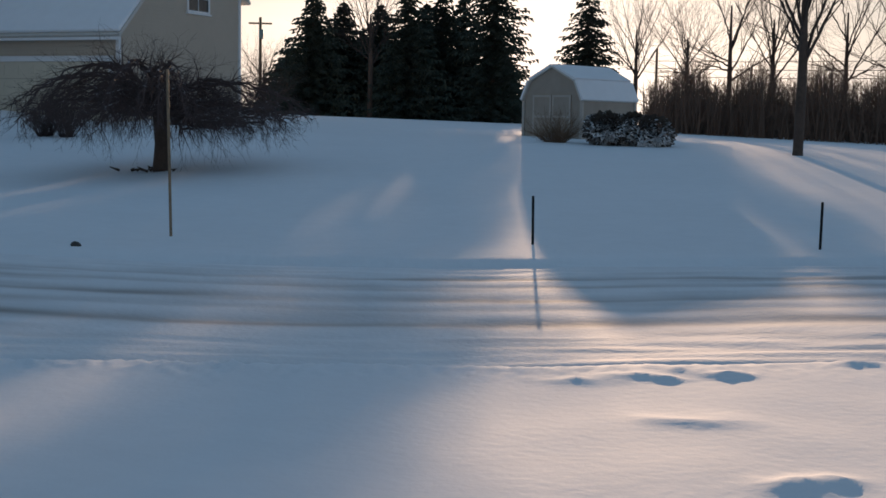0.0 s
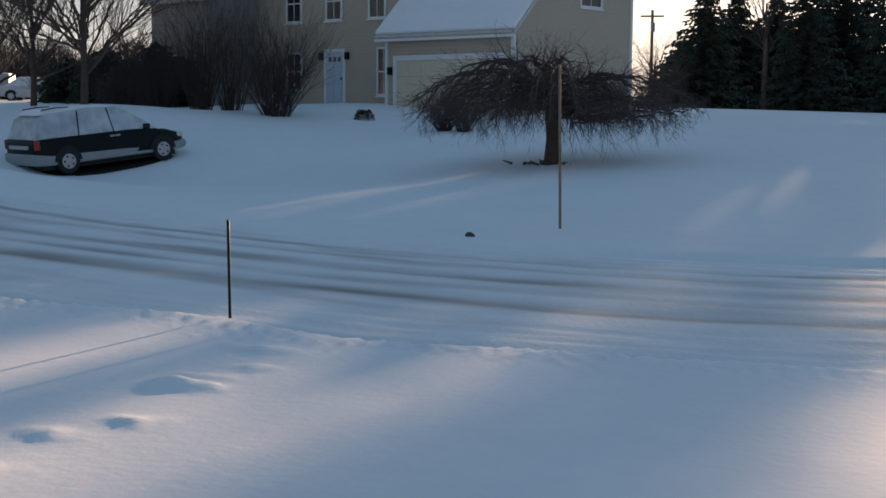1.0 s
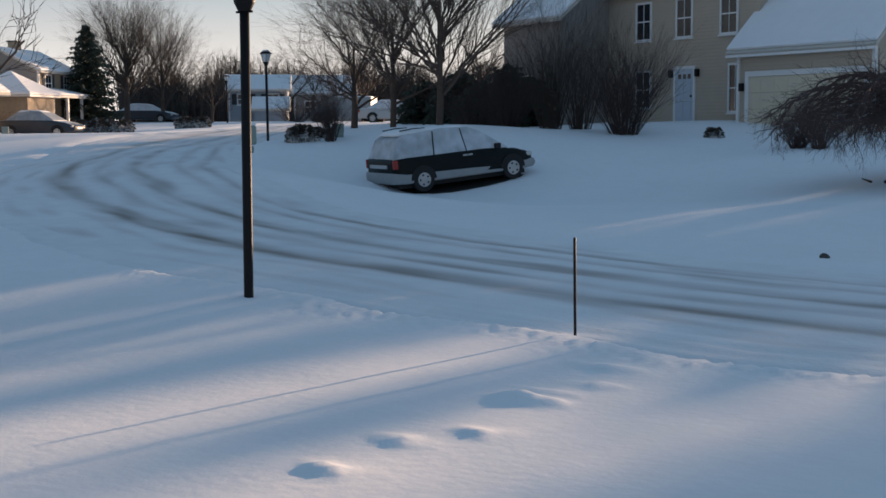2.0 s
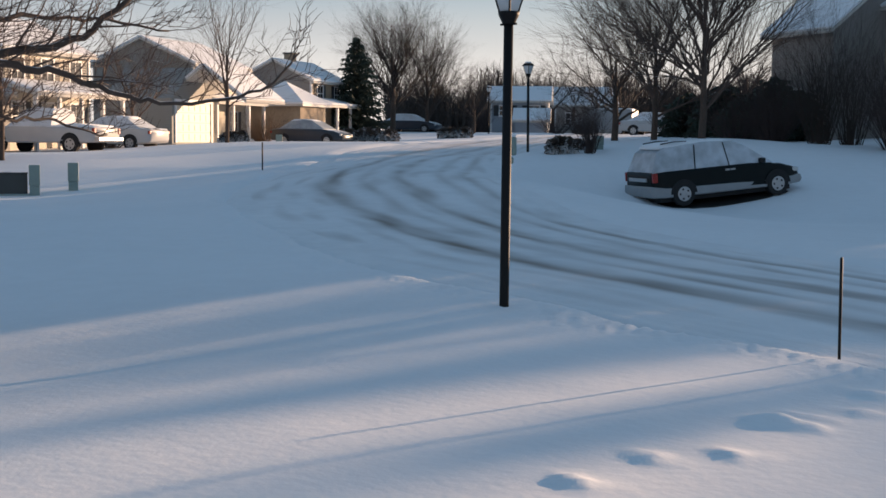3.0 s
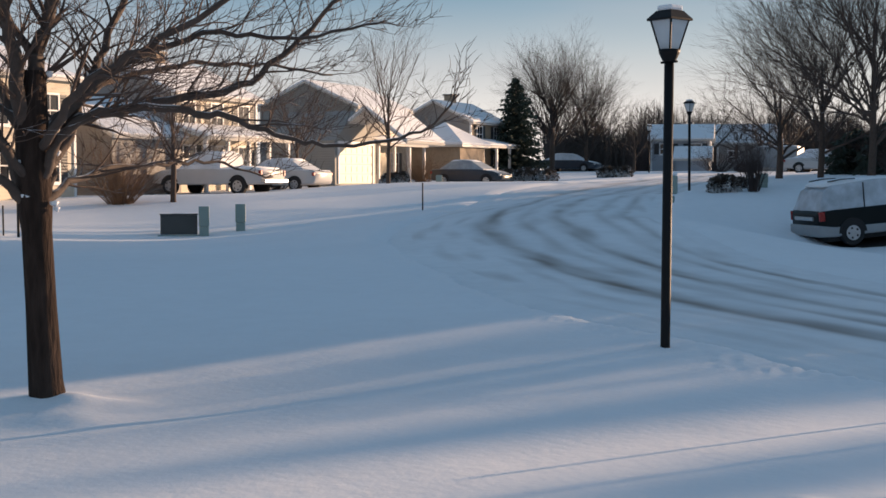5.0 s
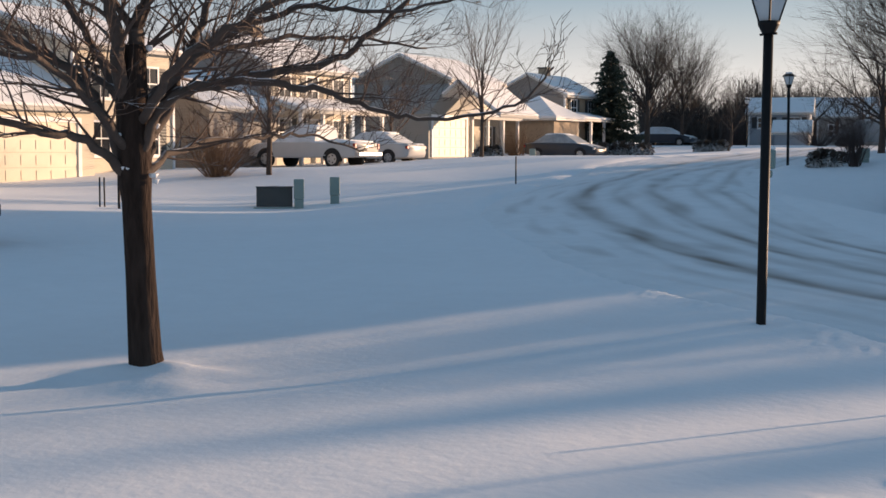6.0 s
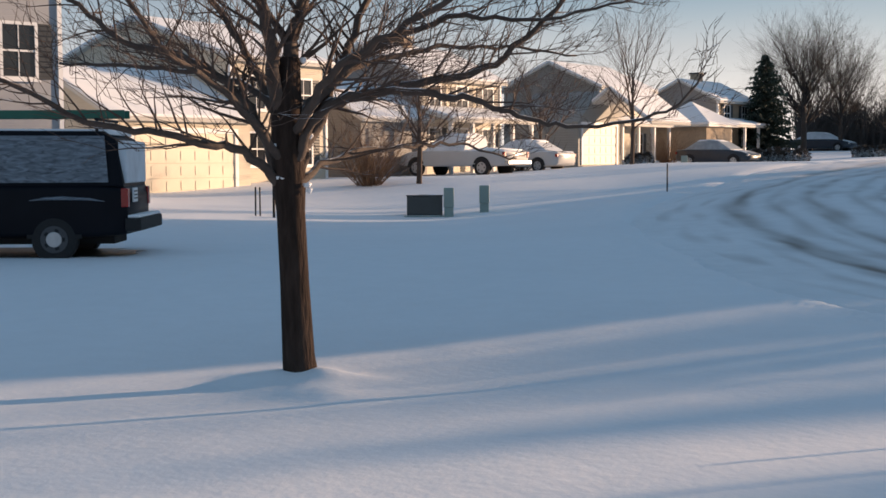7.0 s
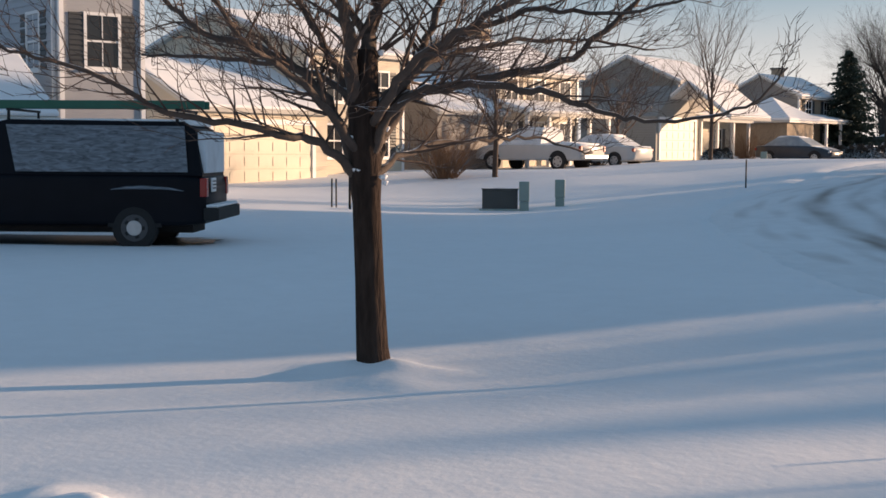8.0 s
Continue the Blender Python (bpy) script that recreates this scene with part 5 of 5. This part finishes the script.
FROSTED = material("snow_dusted_glass", (0.30, 0.33, 0.36), 0.5, grain=4, vary=0.35)
SNOWGLASS = material("snow_caked_glass", (0.62, 0.65, 0.69), 0.7, grain=3, vary=0.2)
STEEL = material("dark_steel_rim", (0.07, 0.07, 0.075), 0.6, metal=0.3, grain=10, vary=0.2)
DULLGLASS = material("half_snowed_glass", (0.50, 0.53, 0.57), 0.6, grain=3, vary=0.45)
SILVER_AND_SHADED_WHITE = material("silver_cladding_and_shaded_white", (0.27, 0.28, 0.29), 0.45, grain=4, vary=0.1)


def cylinder_y(x, y0, y1, z, r, n=24, r_in=None):
    v, f = [], []
    tube(v, f, [Vector((x, y0, z)), Vector((x, y0 + (y1 - y0) * 0.12, z)), Vector((x, y1 - (y1 - y0) * 0.12, z)), Vector((x, y1, z))], [r * 0.93, r, r, r * 0.93], n)
    f.append(tuple(range(n))[::-1])
    return v, f


def wheel(car, x, side, hw, r=0.33, spokes=5, rimmat=None):
    y0, y1 = side * (hw - 0.20), side * (hw + 0.005)
    v, f = cylinder_y(x, y0, y1, r, r)
    w = from_lists("wheel", v, f, RUBBER, car, "black tyre on a pale rim", smooth=False)
    v, f = cylinder_y(x, y1 - side * 0.03, y1 + side * 0.006, r, r * 0.60)
    from_lists("rim", v, f, rimmat or ALLOY, w)
    for k in range(spokes):
        bm = bmesh.new()
        a = 2 * math.pi * (k + 0.5) / spokes
        c = Vector((x + math.cos(a) * r * 0.40, 0, r + math.sin(a) * r * 0.40))
        bmesh.ops.create_cube(bm, size=1, matrix=Matrix.Translation((c.x, y1 + side * 0.008, c.z)) @ Matrix.Rotation(-a, 4, "Y") @ Matrix.Diagonal((r * 0.14, 0.012, r * 0.17, 1)))
        part("rim_slot", bm, RUBBER, w)
    v, f = cylinder_y(x, y1 - side * 0.005, y1 + side * 0.018, r, r * (0.34 if rimmat else 0.15), 16)
    from_lists("hub_cap", v, f, ALLOY, w, "bright hub cap")


def arch(car, x, side, hw, r):
    """A dark wheel opening, set just proud of the flank."""
    bm = bmesh.new()
    n = 18
    rows = []
    for k in range(n + 1):
        a = math.pi * k / n * 0.98 + math.pi * 0.01
        rows.append([bm.verts.new((x + math.cos(a) * q, side * (hw + 0.004), r + math.sin(a) * q)) for q in (r * 0.2, r * 1.2)])
    for a, b in zip(rows, rows[1:]):
        bm.faces.new((a[0], a[1], b[1], b[0]))
    g = bmesh.ops.extrude_face_region(bm, geom=bm.faces[:])
    for e in g["geom"]:
        if isinstance(e, bmesh.types.BMVert):
            e.co.y -= side * 0.03
    part("wheel_arch", fix(bm), RUBBER, car)


def vehicle(name, m, label, category, body, glass, paint, glassmat, axles, hw, r=0.33, roof_snow=None, lower=None, lowermat=None, group="", snow_t=0.07, rimmat=None):
    """A vehicle from lofted stations (x, z low, z high, half width low, half width high)."""
    c = thing(name, m, label, category, group)
    part("body", loft(body), paint, c, smooth=True)
    part("cabin_glass", loft(glass, 0.05), glassmat, c, smooth=False)
    for x in axles:
        for s in (-1, 1):
            arch(c, x, s, hw, r)
            wheel(c, x, s, hw + 0.01, r, rimmat=rimmat)
    if lower:
        part("lower_cladding", loft(lower, 0.05), lowermat, c, smooth=True)
    if roof_snow:
        x0, x1, z, w = roof_snow
        st = [(x0, z - 0.06, z, w * 0.8, w * 0.7), (x0 + 0.2, z - 0.05, z + snow_t, w * 0.97, w * 0.8), ((x0 + x1) / 2, z - 0.03, z + snow_t * 1.2, w, w * 0.82), (x1 - 0.3, z - 0.05, z + snow_t * 0.8, w * 0.97, w * 0.8), (x1, z - 0.08, z - 0.02, w * 0.85, w * 0.7)]
        part("roof_snow", loft(st, 0.04), SNOW, c, "layer of snow on the roof", smooth=True)
    return c


GREENPAINT = snowy(material("dark_green_paint", (0.006, 0.010, 0.011), 0.4, grain=3, vary=0.2, spec=0.15), 0.75, 1.0, 5, 0.5)
NAVYPAINT = material("dark_navy_paint", (0.005, 0.006, 0.010), 0.45, grain=3, vary=0.25, spec=0.12)
BLOWN = material("wind_blown_snow_glass", (0.05, 0.055, 0.065), 0.3, grain=7, vary=0.6)
_nt = BLOWN.node_tree
_tc = _nt.nodes.new("ShaderNodeTexCoord")
_mp = _nt.nodes.new("ShaderNodeMapping")
_mp.inputs["Scale"].default_value = (1.6, 1.0, 7.0)
_no = _nt.nodes.new("ShaderNodeTexNoise")
_no.inputs["Scale"].default_value, _no.inputs["Detail"].default_value, _no.inputs["Distortion"].default_value = 2.4, 6, 1.2
_rg = _nt.nodes.new("ShaderNodeMapRange")
_rg.inputs["From Min"].default_value, _rg.inputs["From Max"].default_value = 0.28, 0.66
_mx = _nt.nodes.new("ShaderNodeMix")
_mx.data_type = "RGBA"
_mx.inputs["A"].default_value, _mx.inputs["B"].default_value = (0.045, 0.05, 0.062, 1), (0.20, 0.225, 0.26, 1)
_nt.links.new(_tc.outputs["Object"], _mp.inputs["Vector"])
_nt.links.new(_mp.outputs["Vector"], _no.inputs["Vector"])
_nt.links.new(_no.outputs["Fac"], _rg.inputs["Value"])
_nt.links.new(_rg.outputs["Result"], _mx.inputs["Factor"])
_nt.links.new(_mx.outputs["Result"], _nt.nodes["Principled BSDF"].inputs["Base Color"])
WHITEPAINT = snowy(material("white_paint", (0.45, 0.45, 0.45), 0.35, grain=3, vary=0.06), 0.6, 0.9, 4, 0.5)
BLUEPAINT = snowy(material("dark_blue_paint", (0.02, 0.03, 0.045), 0.35, grain=3, vary=0.2), 0.8, 1.1, 4, 0.5)

mini = vehicle("minivan", pose(-20.15, 32.25, -0.17, 0, -5.6, 61.0), "dark green minivan with silver lower panels under snow, parked", "car",
               [(-2.38, .42, .88, .78, .76), (-2.33, .32, 1.0, .86, .84), (-1.9, .28, 1.04, .915, .89), (0.6, .28, 1.03, .915, .89), (1.15, .28, 1.0, .915, .87), (1.75, .30, .90, .89, .80), (2.15, .32, .78, .84, .74), (2.33, .36, .68, .74, .66), (2.38, .42, .62, .66, .6)],
               [(-2.32, .98, 1.02, .82, .80), (-2.12, .98, 1.52, .86, .70), (-1.85, .98, 1.66, .88, .68), (-0.6, .98, 1.72, .88, .69), (0.25, .98, 1.67, .88, .69), (0.62, .98, 1.52, .88, .70), (1.42, .95, .99, .84, .78)],
               GREENPAINT, DULLGLASS, (-1.45, 1.52), .93, .34, (-2.05, 0.35, 1.68, .67),
               [(-2.44, .36, .60, .80, .80), (-2.40, .30, .62, .90, .89), (-2.0, .27, .55, .925, .925), (1.9, .27, .50, .91, .905), (2.3, .30, .54, .82, .8), (2.44, .36, .52, .7, .66)], SILVER_AND_SHADED_WHITE)
for s_ in (-1, 1):
    part("tail_lamp", box(-2.37, -2.22, s_ * 0.865 - 0.045, s_ * 0.865 + 0.045, .72, .98, 0.02), TAIL, mini, "red tail lamp")
    part("headlamp", box(2.12, 2.32, s_ * 0.66 - 0.1, s_ * 0.66 + 0.1, .62, .74, 0.03), CLEARLAMP, mini, "clear headlamp")
    part("mirror", box(0.95, 1.1, s_ * 0.96 - 0.09, s_ * 0.96 + 0.09, 0.98, 1.12, 0.03), RUBBER, mini)
    for x_ in (-0.05, 0.12):
        part("door_handle", box(x_ - 0.07, x_ + 0.07, s_ * 0.91 - 0.02, s_ * 0.91 + 0.02, 0.86, 0.91, 0.008), ALLOY, mini, "snow-caught door handle")
    v_, f_ = [], []
    tube(v_, f_, [Vector((-1.9, s_ * 0.55, 1.76)), Vector((-1.5, s_ * 0.56, 1.79)), Vector((-1.1, s_ * 0.56, 1.78))], [0.018, 0.018, 0.012], 5)
    from_lists("roof_rail", v_, f_, RUBBER, mini)
    for xa, za, xb, zb in ((-1.05, 1.0, -0.95, 1.66), (0.02, 1.0, -0.05, 1.66)):
        v_, f_ = [], []
        tube(v_, f_, [Vector((xa, s_ * 0.885, za)), Vector((xb, s_ * 0.70, zb))], [0.02, 0.016], 5)
        from_lists("door_pillar", v_, f_, GREENPAINT, mini)
part("rear_plate_panel", box(-2.42, -2.36, -0.55, 0.55, .74, .84, 0.01), ALLOY, mini)
part("underbody", box(-2.1, 2.0, -0.75, 0.75, 0.14, 0.32), RUBBER, mini, "dark underside")

cv = vehicle("cargo_van", pose(-23.65, 3.42, -0.19, 0, 0, -116), "dark navy cargo van with snow-dusted windows and a roof rack, parked", "van",
             [(-2.82, .55, 1.1, .90, .93), (-2.78, .46, 1.26, .97, .97), (-2.3, .42, 1.30, 1.0, .99), (1.6, .42, 1.30, 1.0, .99), (1.9, .42, 1.25, 1.0, .95), (2.5, .44, 1.12, .96, .88), (2.78, .48, 1.0, .9, .8)],
             [(-2.76, 1.26, 1.34, .95, .93), (-2.62, 1.26, 2.08, .97, .84), (-2.4, 1.26, 2.2, .975, .82), (0.6, 1.26, 2.23, .975, .82), (1.2, 1.26, 2.1, .975, .84), (1.9, 1.22, 1.28, .93, .88)],
             NAVYPAINT, NAVYPAINT, (-1.6, 1.9), .985, .385, (-2.6, 1.1, 2.19, .80), snow_t=0.05, rimmat=STEEL)
for s_ in (1, -1):
    wb = bmesh.new()
    o_ = [(-2.52, .975, 1.34), (0.42, .975, 1.34), (0.62, .835, 2.14), (-2.44, .84, 2.12)]
    lo_ = [wb.verts.new((x, s_ * (y + 0.004), z)) for x, y, z in o_]
    hi_ = [wb.verts.new((x, s_ * (y + 0.022), z)) for x, y, z in o_]
    wb.faces.new(lo_)
    wb.faces.new(hi_)
    for i_ in range(4):
        wb.faces.new((lo_[i_], lo_[(i_ + 1) % 4], hi_[(i_ + 1) % 4], hi_[i_]))
    part("side_window", fix(wb), BLOWN, cv, "side window dusted with wind-blown snow")
rb = bmesh.new()
add_box(rb, -2.80, -2.66, -0.84, 0.84, 1.32, 2.04, 0.03)
part("rear_window", rb, SNOWGLASS, cv, "rear window caked with snow")
bp_ = part("rear_bumper", box(-3.05, -2.78, -1.0, 1.0, 0.52, 0.74, 0.03), RUBBER, cv, "dark step bumper with snow on top")
part("bumper_snow", box(-3.02, -2.82, -0.95, 0.95, 0.74, 0.79, 0.02), SNOW, bp_)
for s_ in (-1, 1):
    part("tail_lamp", box(-2.84, -2.72, s_ * 0.90 - 0.085, s_ * 0.90 + 0.085, .92, 1.24, 0.02), TAIL, cv, "red tail lamp")
    for x_ in (-2.3, 0.6):
        v_, f_ = [], []
        tube(v_, f_, [Vector((x_, s_ * 0.78, 2.12)), Vector((x_, s_ * 0.76, 2.38))], [0.03, 0.025], 6)
        from_lists("rack_post", v_, f_, RUBBER, cv)
for x_ in (-2.3, 0.6):
    part("rack_bar", box(x_ - 0.03, x_ + 0.03, -0.8, 0.8, 2.38, 2.42), RUBBER, cv)
pl = part("number_plate", box(-2.87, -2.845, 0.3, 0.66, 1.0, 1.24, 0.004), WHITE, cv, "white plate with dark bars")
for zz in (1.05, 1.11, 1.17):
    part("plate_bar", box(-2.876, -2.871, 0.35, 0.61, zz, zz + 0.025), SHUTTER, pl)
for s_ in (-1, 1):
    v_, f_ = [], []
    tube(v_, f_, [Vector((-2.45, s_ * 0.99, 1.02)), Vector((-2.2, s_ * 0.995, 1.06)), Vector((-1.75, s_ * 0.995, 1.08)), Vector((-1.45, s_ * 0.995, 1.07)), Vector((-1.2, s_ * 0.99, 1.04))], [0.006, 0.022, 0.032, 0.026, 0.006], 8)
    from_lists("fender_flare", v_, f_, BLOWN, cv, "wheel-arch bulge dusted with snow")
part("underbody", box(-2.5, 2.3, -0.5, 0.5, 0.28, 0.44), RUBBER, cv)
WETASPHALT = material("wet_asphalt", (0.035, 0.033, 0.032), 0.45, grain=9, vary=0.4)


def bare_patch(m, half_x, half_y, shift_x, shift_y, label, seed):
    """Uneven bare asphalt that lies on the ground below a parked vehicle."""
    rnd, bm = random.Random(seed), bmesh.new()
    rings = []
    edge = [1 + rnd.uniform(-0.09, 0.09) for _ in range(40)]
    for q in (0.25, 0.5, 0.75, 1.0):
        row = []
        for k in range(40):
            c, sn = math.cos(2 * math.pi * k / 40), math.sin(2 * math.pi * k / 40)
            p = m @ Vector((shift_x + half_x * q * edge[k] * abs(c) ** 0.6 * (1 if c > 0 else -1), shift_y + half_y * q * edge[k] * abs(sn) ** 0.6 * (1 if sn > 0 else -1), 0))
            row.append(bm.verts.new((p.x, p.y, gz(p.x, p.y) + 0.014)))
        rings.append(row)
    bm.faces.new(rings[0])
    for ra, rb in zip(rings, rings[1:]):
        for k in range(40):
            bm.faces.new((ra[k], ra[(k + 1) % 40], rb[(k + 1) % 40], rb[k]))
    tagged(mesh_object("pavement", fix(bm), WETASPHALT, None), label, "pavement", kind="structure")


bare_patch(pose(-23.65, 3.42, 0, 0, 0, -116), 2.5, 0.95, -0.3, 0.0, "bare wet asphalt under a parked van", 12)
bare_patch(pose(-20.15, 32.25, 0, 0, 0, 61), 1.9, 0.68, 0.0, -0.33, "bare dark driveway under a parked minivan", 13)
lad = thing("ladder", pose(-23.65, 3.42, -0.19, 0, 0, -116), "green fibreglass extension ladder lying on a roof rack", "ladder")
LADGREEN = snowy(material("green_fibreglass", (0.014, 0.11, 0.07), 0.5, grain=4, vary=0.15), 0.8, 1.0, 3, 0.5)
for y_ in (0.25, 0.68):
    part("ladder_rail", box(-2.75, 2.2, y_ - 0.02, y_ + 0.02, 2.421, 2.56, 0.006), LADGREEN, lad)
for k in range(15):
    x_ = -2.6 + k * 0.32
    part("rung", box(x_ - 0.018, x_ + 0.018, 0.27, 0.66, 2.45, 2.485), ALLOY, lad)


def sedan(az, r, turn, paint, label, name="sedan", glassmat=None, L=4.6):
    p = polar(az, r)
    k = L / 4.6
    c = vehicle(name, pose(p.x, p.y, gz(p.x, p.y) - 0.08, 0, 0, turn), label, "car",
                [(-2.3 * k, .42, .82, .72, .68), (-2.2 * k, .32, .92, .82, .76), (-1.5 * k, .26, .95, .88, .82), (1.0 * k, .26, .93, .88, .82), (1.8 * k, .28, .80, .84, .74), (2.2 * k, .32, .68, .76, .66), (2.3 * k, .38, .6, .66, .58)],
                [(-1.75 * k, .90, .94, .78, .72), (-1.05 * k, .9, 1.34, .80, .60), (-0.3 * k, .9, 1.42, .81, .60), (0.3 * k, .9, 1.37, .81, .61), (1.15 * k, .88, .92, .78, .72)],
                paint, glassmat or SNOWGLASS, (-1.35 * k, 1.4 * k), .865, .31, (-1.1 * k, 0.35 * k, 1.38, .60), snow_t=0.06)
    for s in (-1, 1):
        part("tail_lamp", box(-2.29 * k, -2.18 * k, s * 0.66 - 0.14, s * 0.66 + 0.14, .68, .82, 0.02), TAIL, c, "red tail lamp")
        part("headlamp", box(2.12 * k, 2.24 * k, s * 0.58 - 0.12, s * 0.58 + 0.12, .56, .66, 0.02), CLEARLAMP, c, "clear headlamp")
    return c


sedan(49.75, 70, 22, BLUEPAINT, "dark blue sedan with snow on its roof, parked", glassmat=FROSTED, L=4.3)
sedan(34.5, 80, 20, WHITEPAINT, "white sedan under snow, parked beneath trees")
sedan(45.4, 98, 25, BLUEPAINT, "dark sedan under snow at the street's end")
sedan(58.3, 57, 205.5, WHITEPAINT, "pale sedan under snow in a driveway")
# White van given the silver-grey tone, so shade is put into its paint.
vehicle("parked_van", pose(*polar(36.9, 96).xy, gz(*polar(36.9, 96).xy) - 0.05, 0, 0, 200), "white van under snow, its paint darkened to look shaded, parked beneath trees", "van",
        [(-2.5, .42, 1.1, .9, .88), (-2.3, .35, 1.15, .96, .94), (1.7, .35, 1.12, .96, .92), (2.4, .38, .95, .9, .8)],
        [(-2.4, 1.08, 1.9, .93, .78), (0.6, 1.08, 1.92, .93, .78), (1.6, 1.06, 1.12, .9, .84)], SILVER_AND_SHADED_WHITE, SILVER_AND_SHADED_WHITE, (-1.5, 1.6), .95, .35, (-2.3, 0.7, 1.9, .76))
pk = vehicle("pickup_truck", pose(-47.9, 26.6, gz(-47.9, 26.6) - 0.05, 0, 0, 205.5), "white pickup truck under snow in a driveway", "truck",
             [(-2.75, .50, 1.02, .88, .86), (-2.65, .45, 1.08, .94, .93), (0.0, .42, 1.1, .95, .93), (1.3, .42, 1.1, .95, .9), (2.3, .45, 1.02, .93, .84), (2.7, .48, .9, .86, .78)],
             [(-0.75, 1.06, 1.7, .88, .72), (-0.5, 1.06, 1.78, .9, .70), (0.6, 1.06, 1.76, .9, .70), (1.35, 1.04, 1.12, .88, .82)], WHITEPAINT, SNOWGLASS, (-1.65, 1.75), .94, .38, (-0.7, 0.65, 1.75, .7))
part("bed_snow", loft([(-2.6, 1.0, 1.12, .8, .7), (-1.6, 1.0, 1.2, .84, .7), (-0.8, 1.0, 1.14, .82, .7)], 0.04), SNOW, pk, "snow heaped in the bed", smooth=True)
for s_ in (-1, 1):
    part("tail_lamp", box(-2.78, -2.66, s_ * 0.86 - 0.07, s_ * 0.86 + 0.07, .78, 1.02, 0.02), TAIL, pk, "red tail lamp")
part("rear_bumper", box(-2.95, -2.75, -0.88, 0.88, 0.5, 0.66, 0.03), ALLOY, pk)

# ---- a stone at the far kerb ----
rk = polar(15.9, 18.2)
sb = bmesh.new()
q_ = bmesh.ops.create_icosphere(sb, subdivisions=3, radius=0.075)
for w_ in q_["verts"]:
    w_.co *= 1 + 0.3 * noise.noise(w_.co * 14)
    w_.co.z *= 0.8
stone = mesh_object("stone", sb, material("dark_stone", (0.06, 0.055, 0.05), 0.9, grain=20, vary=0.3), smooth=True)
stone.matrix_world = pose(rk.x, rk.y, gz(rk.x, rk.y) + 0.0)
tagged(stone, "dark clod of earth on the snow bank", "stone")
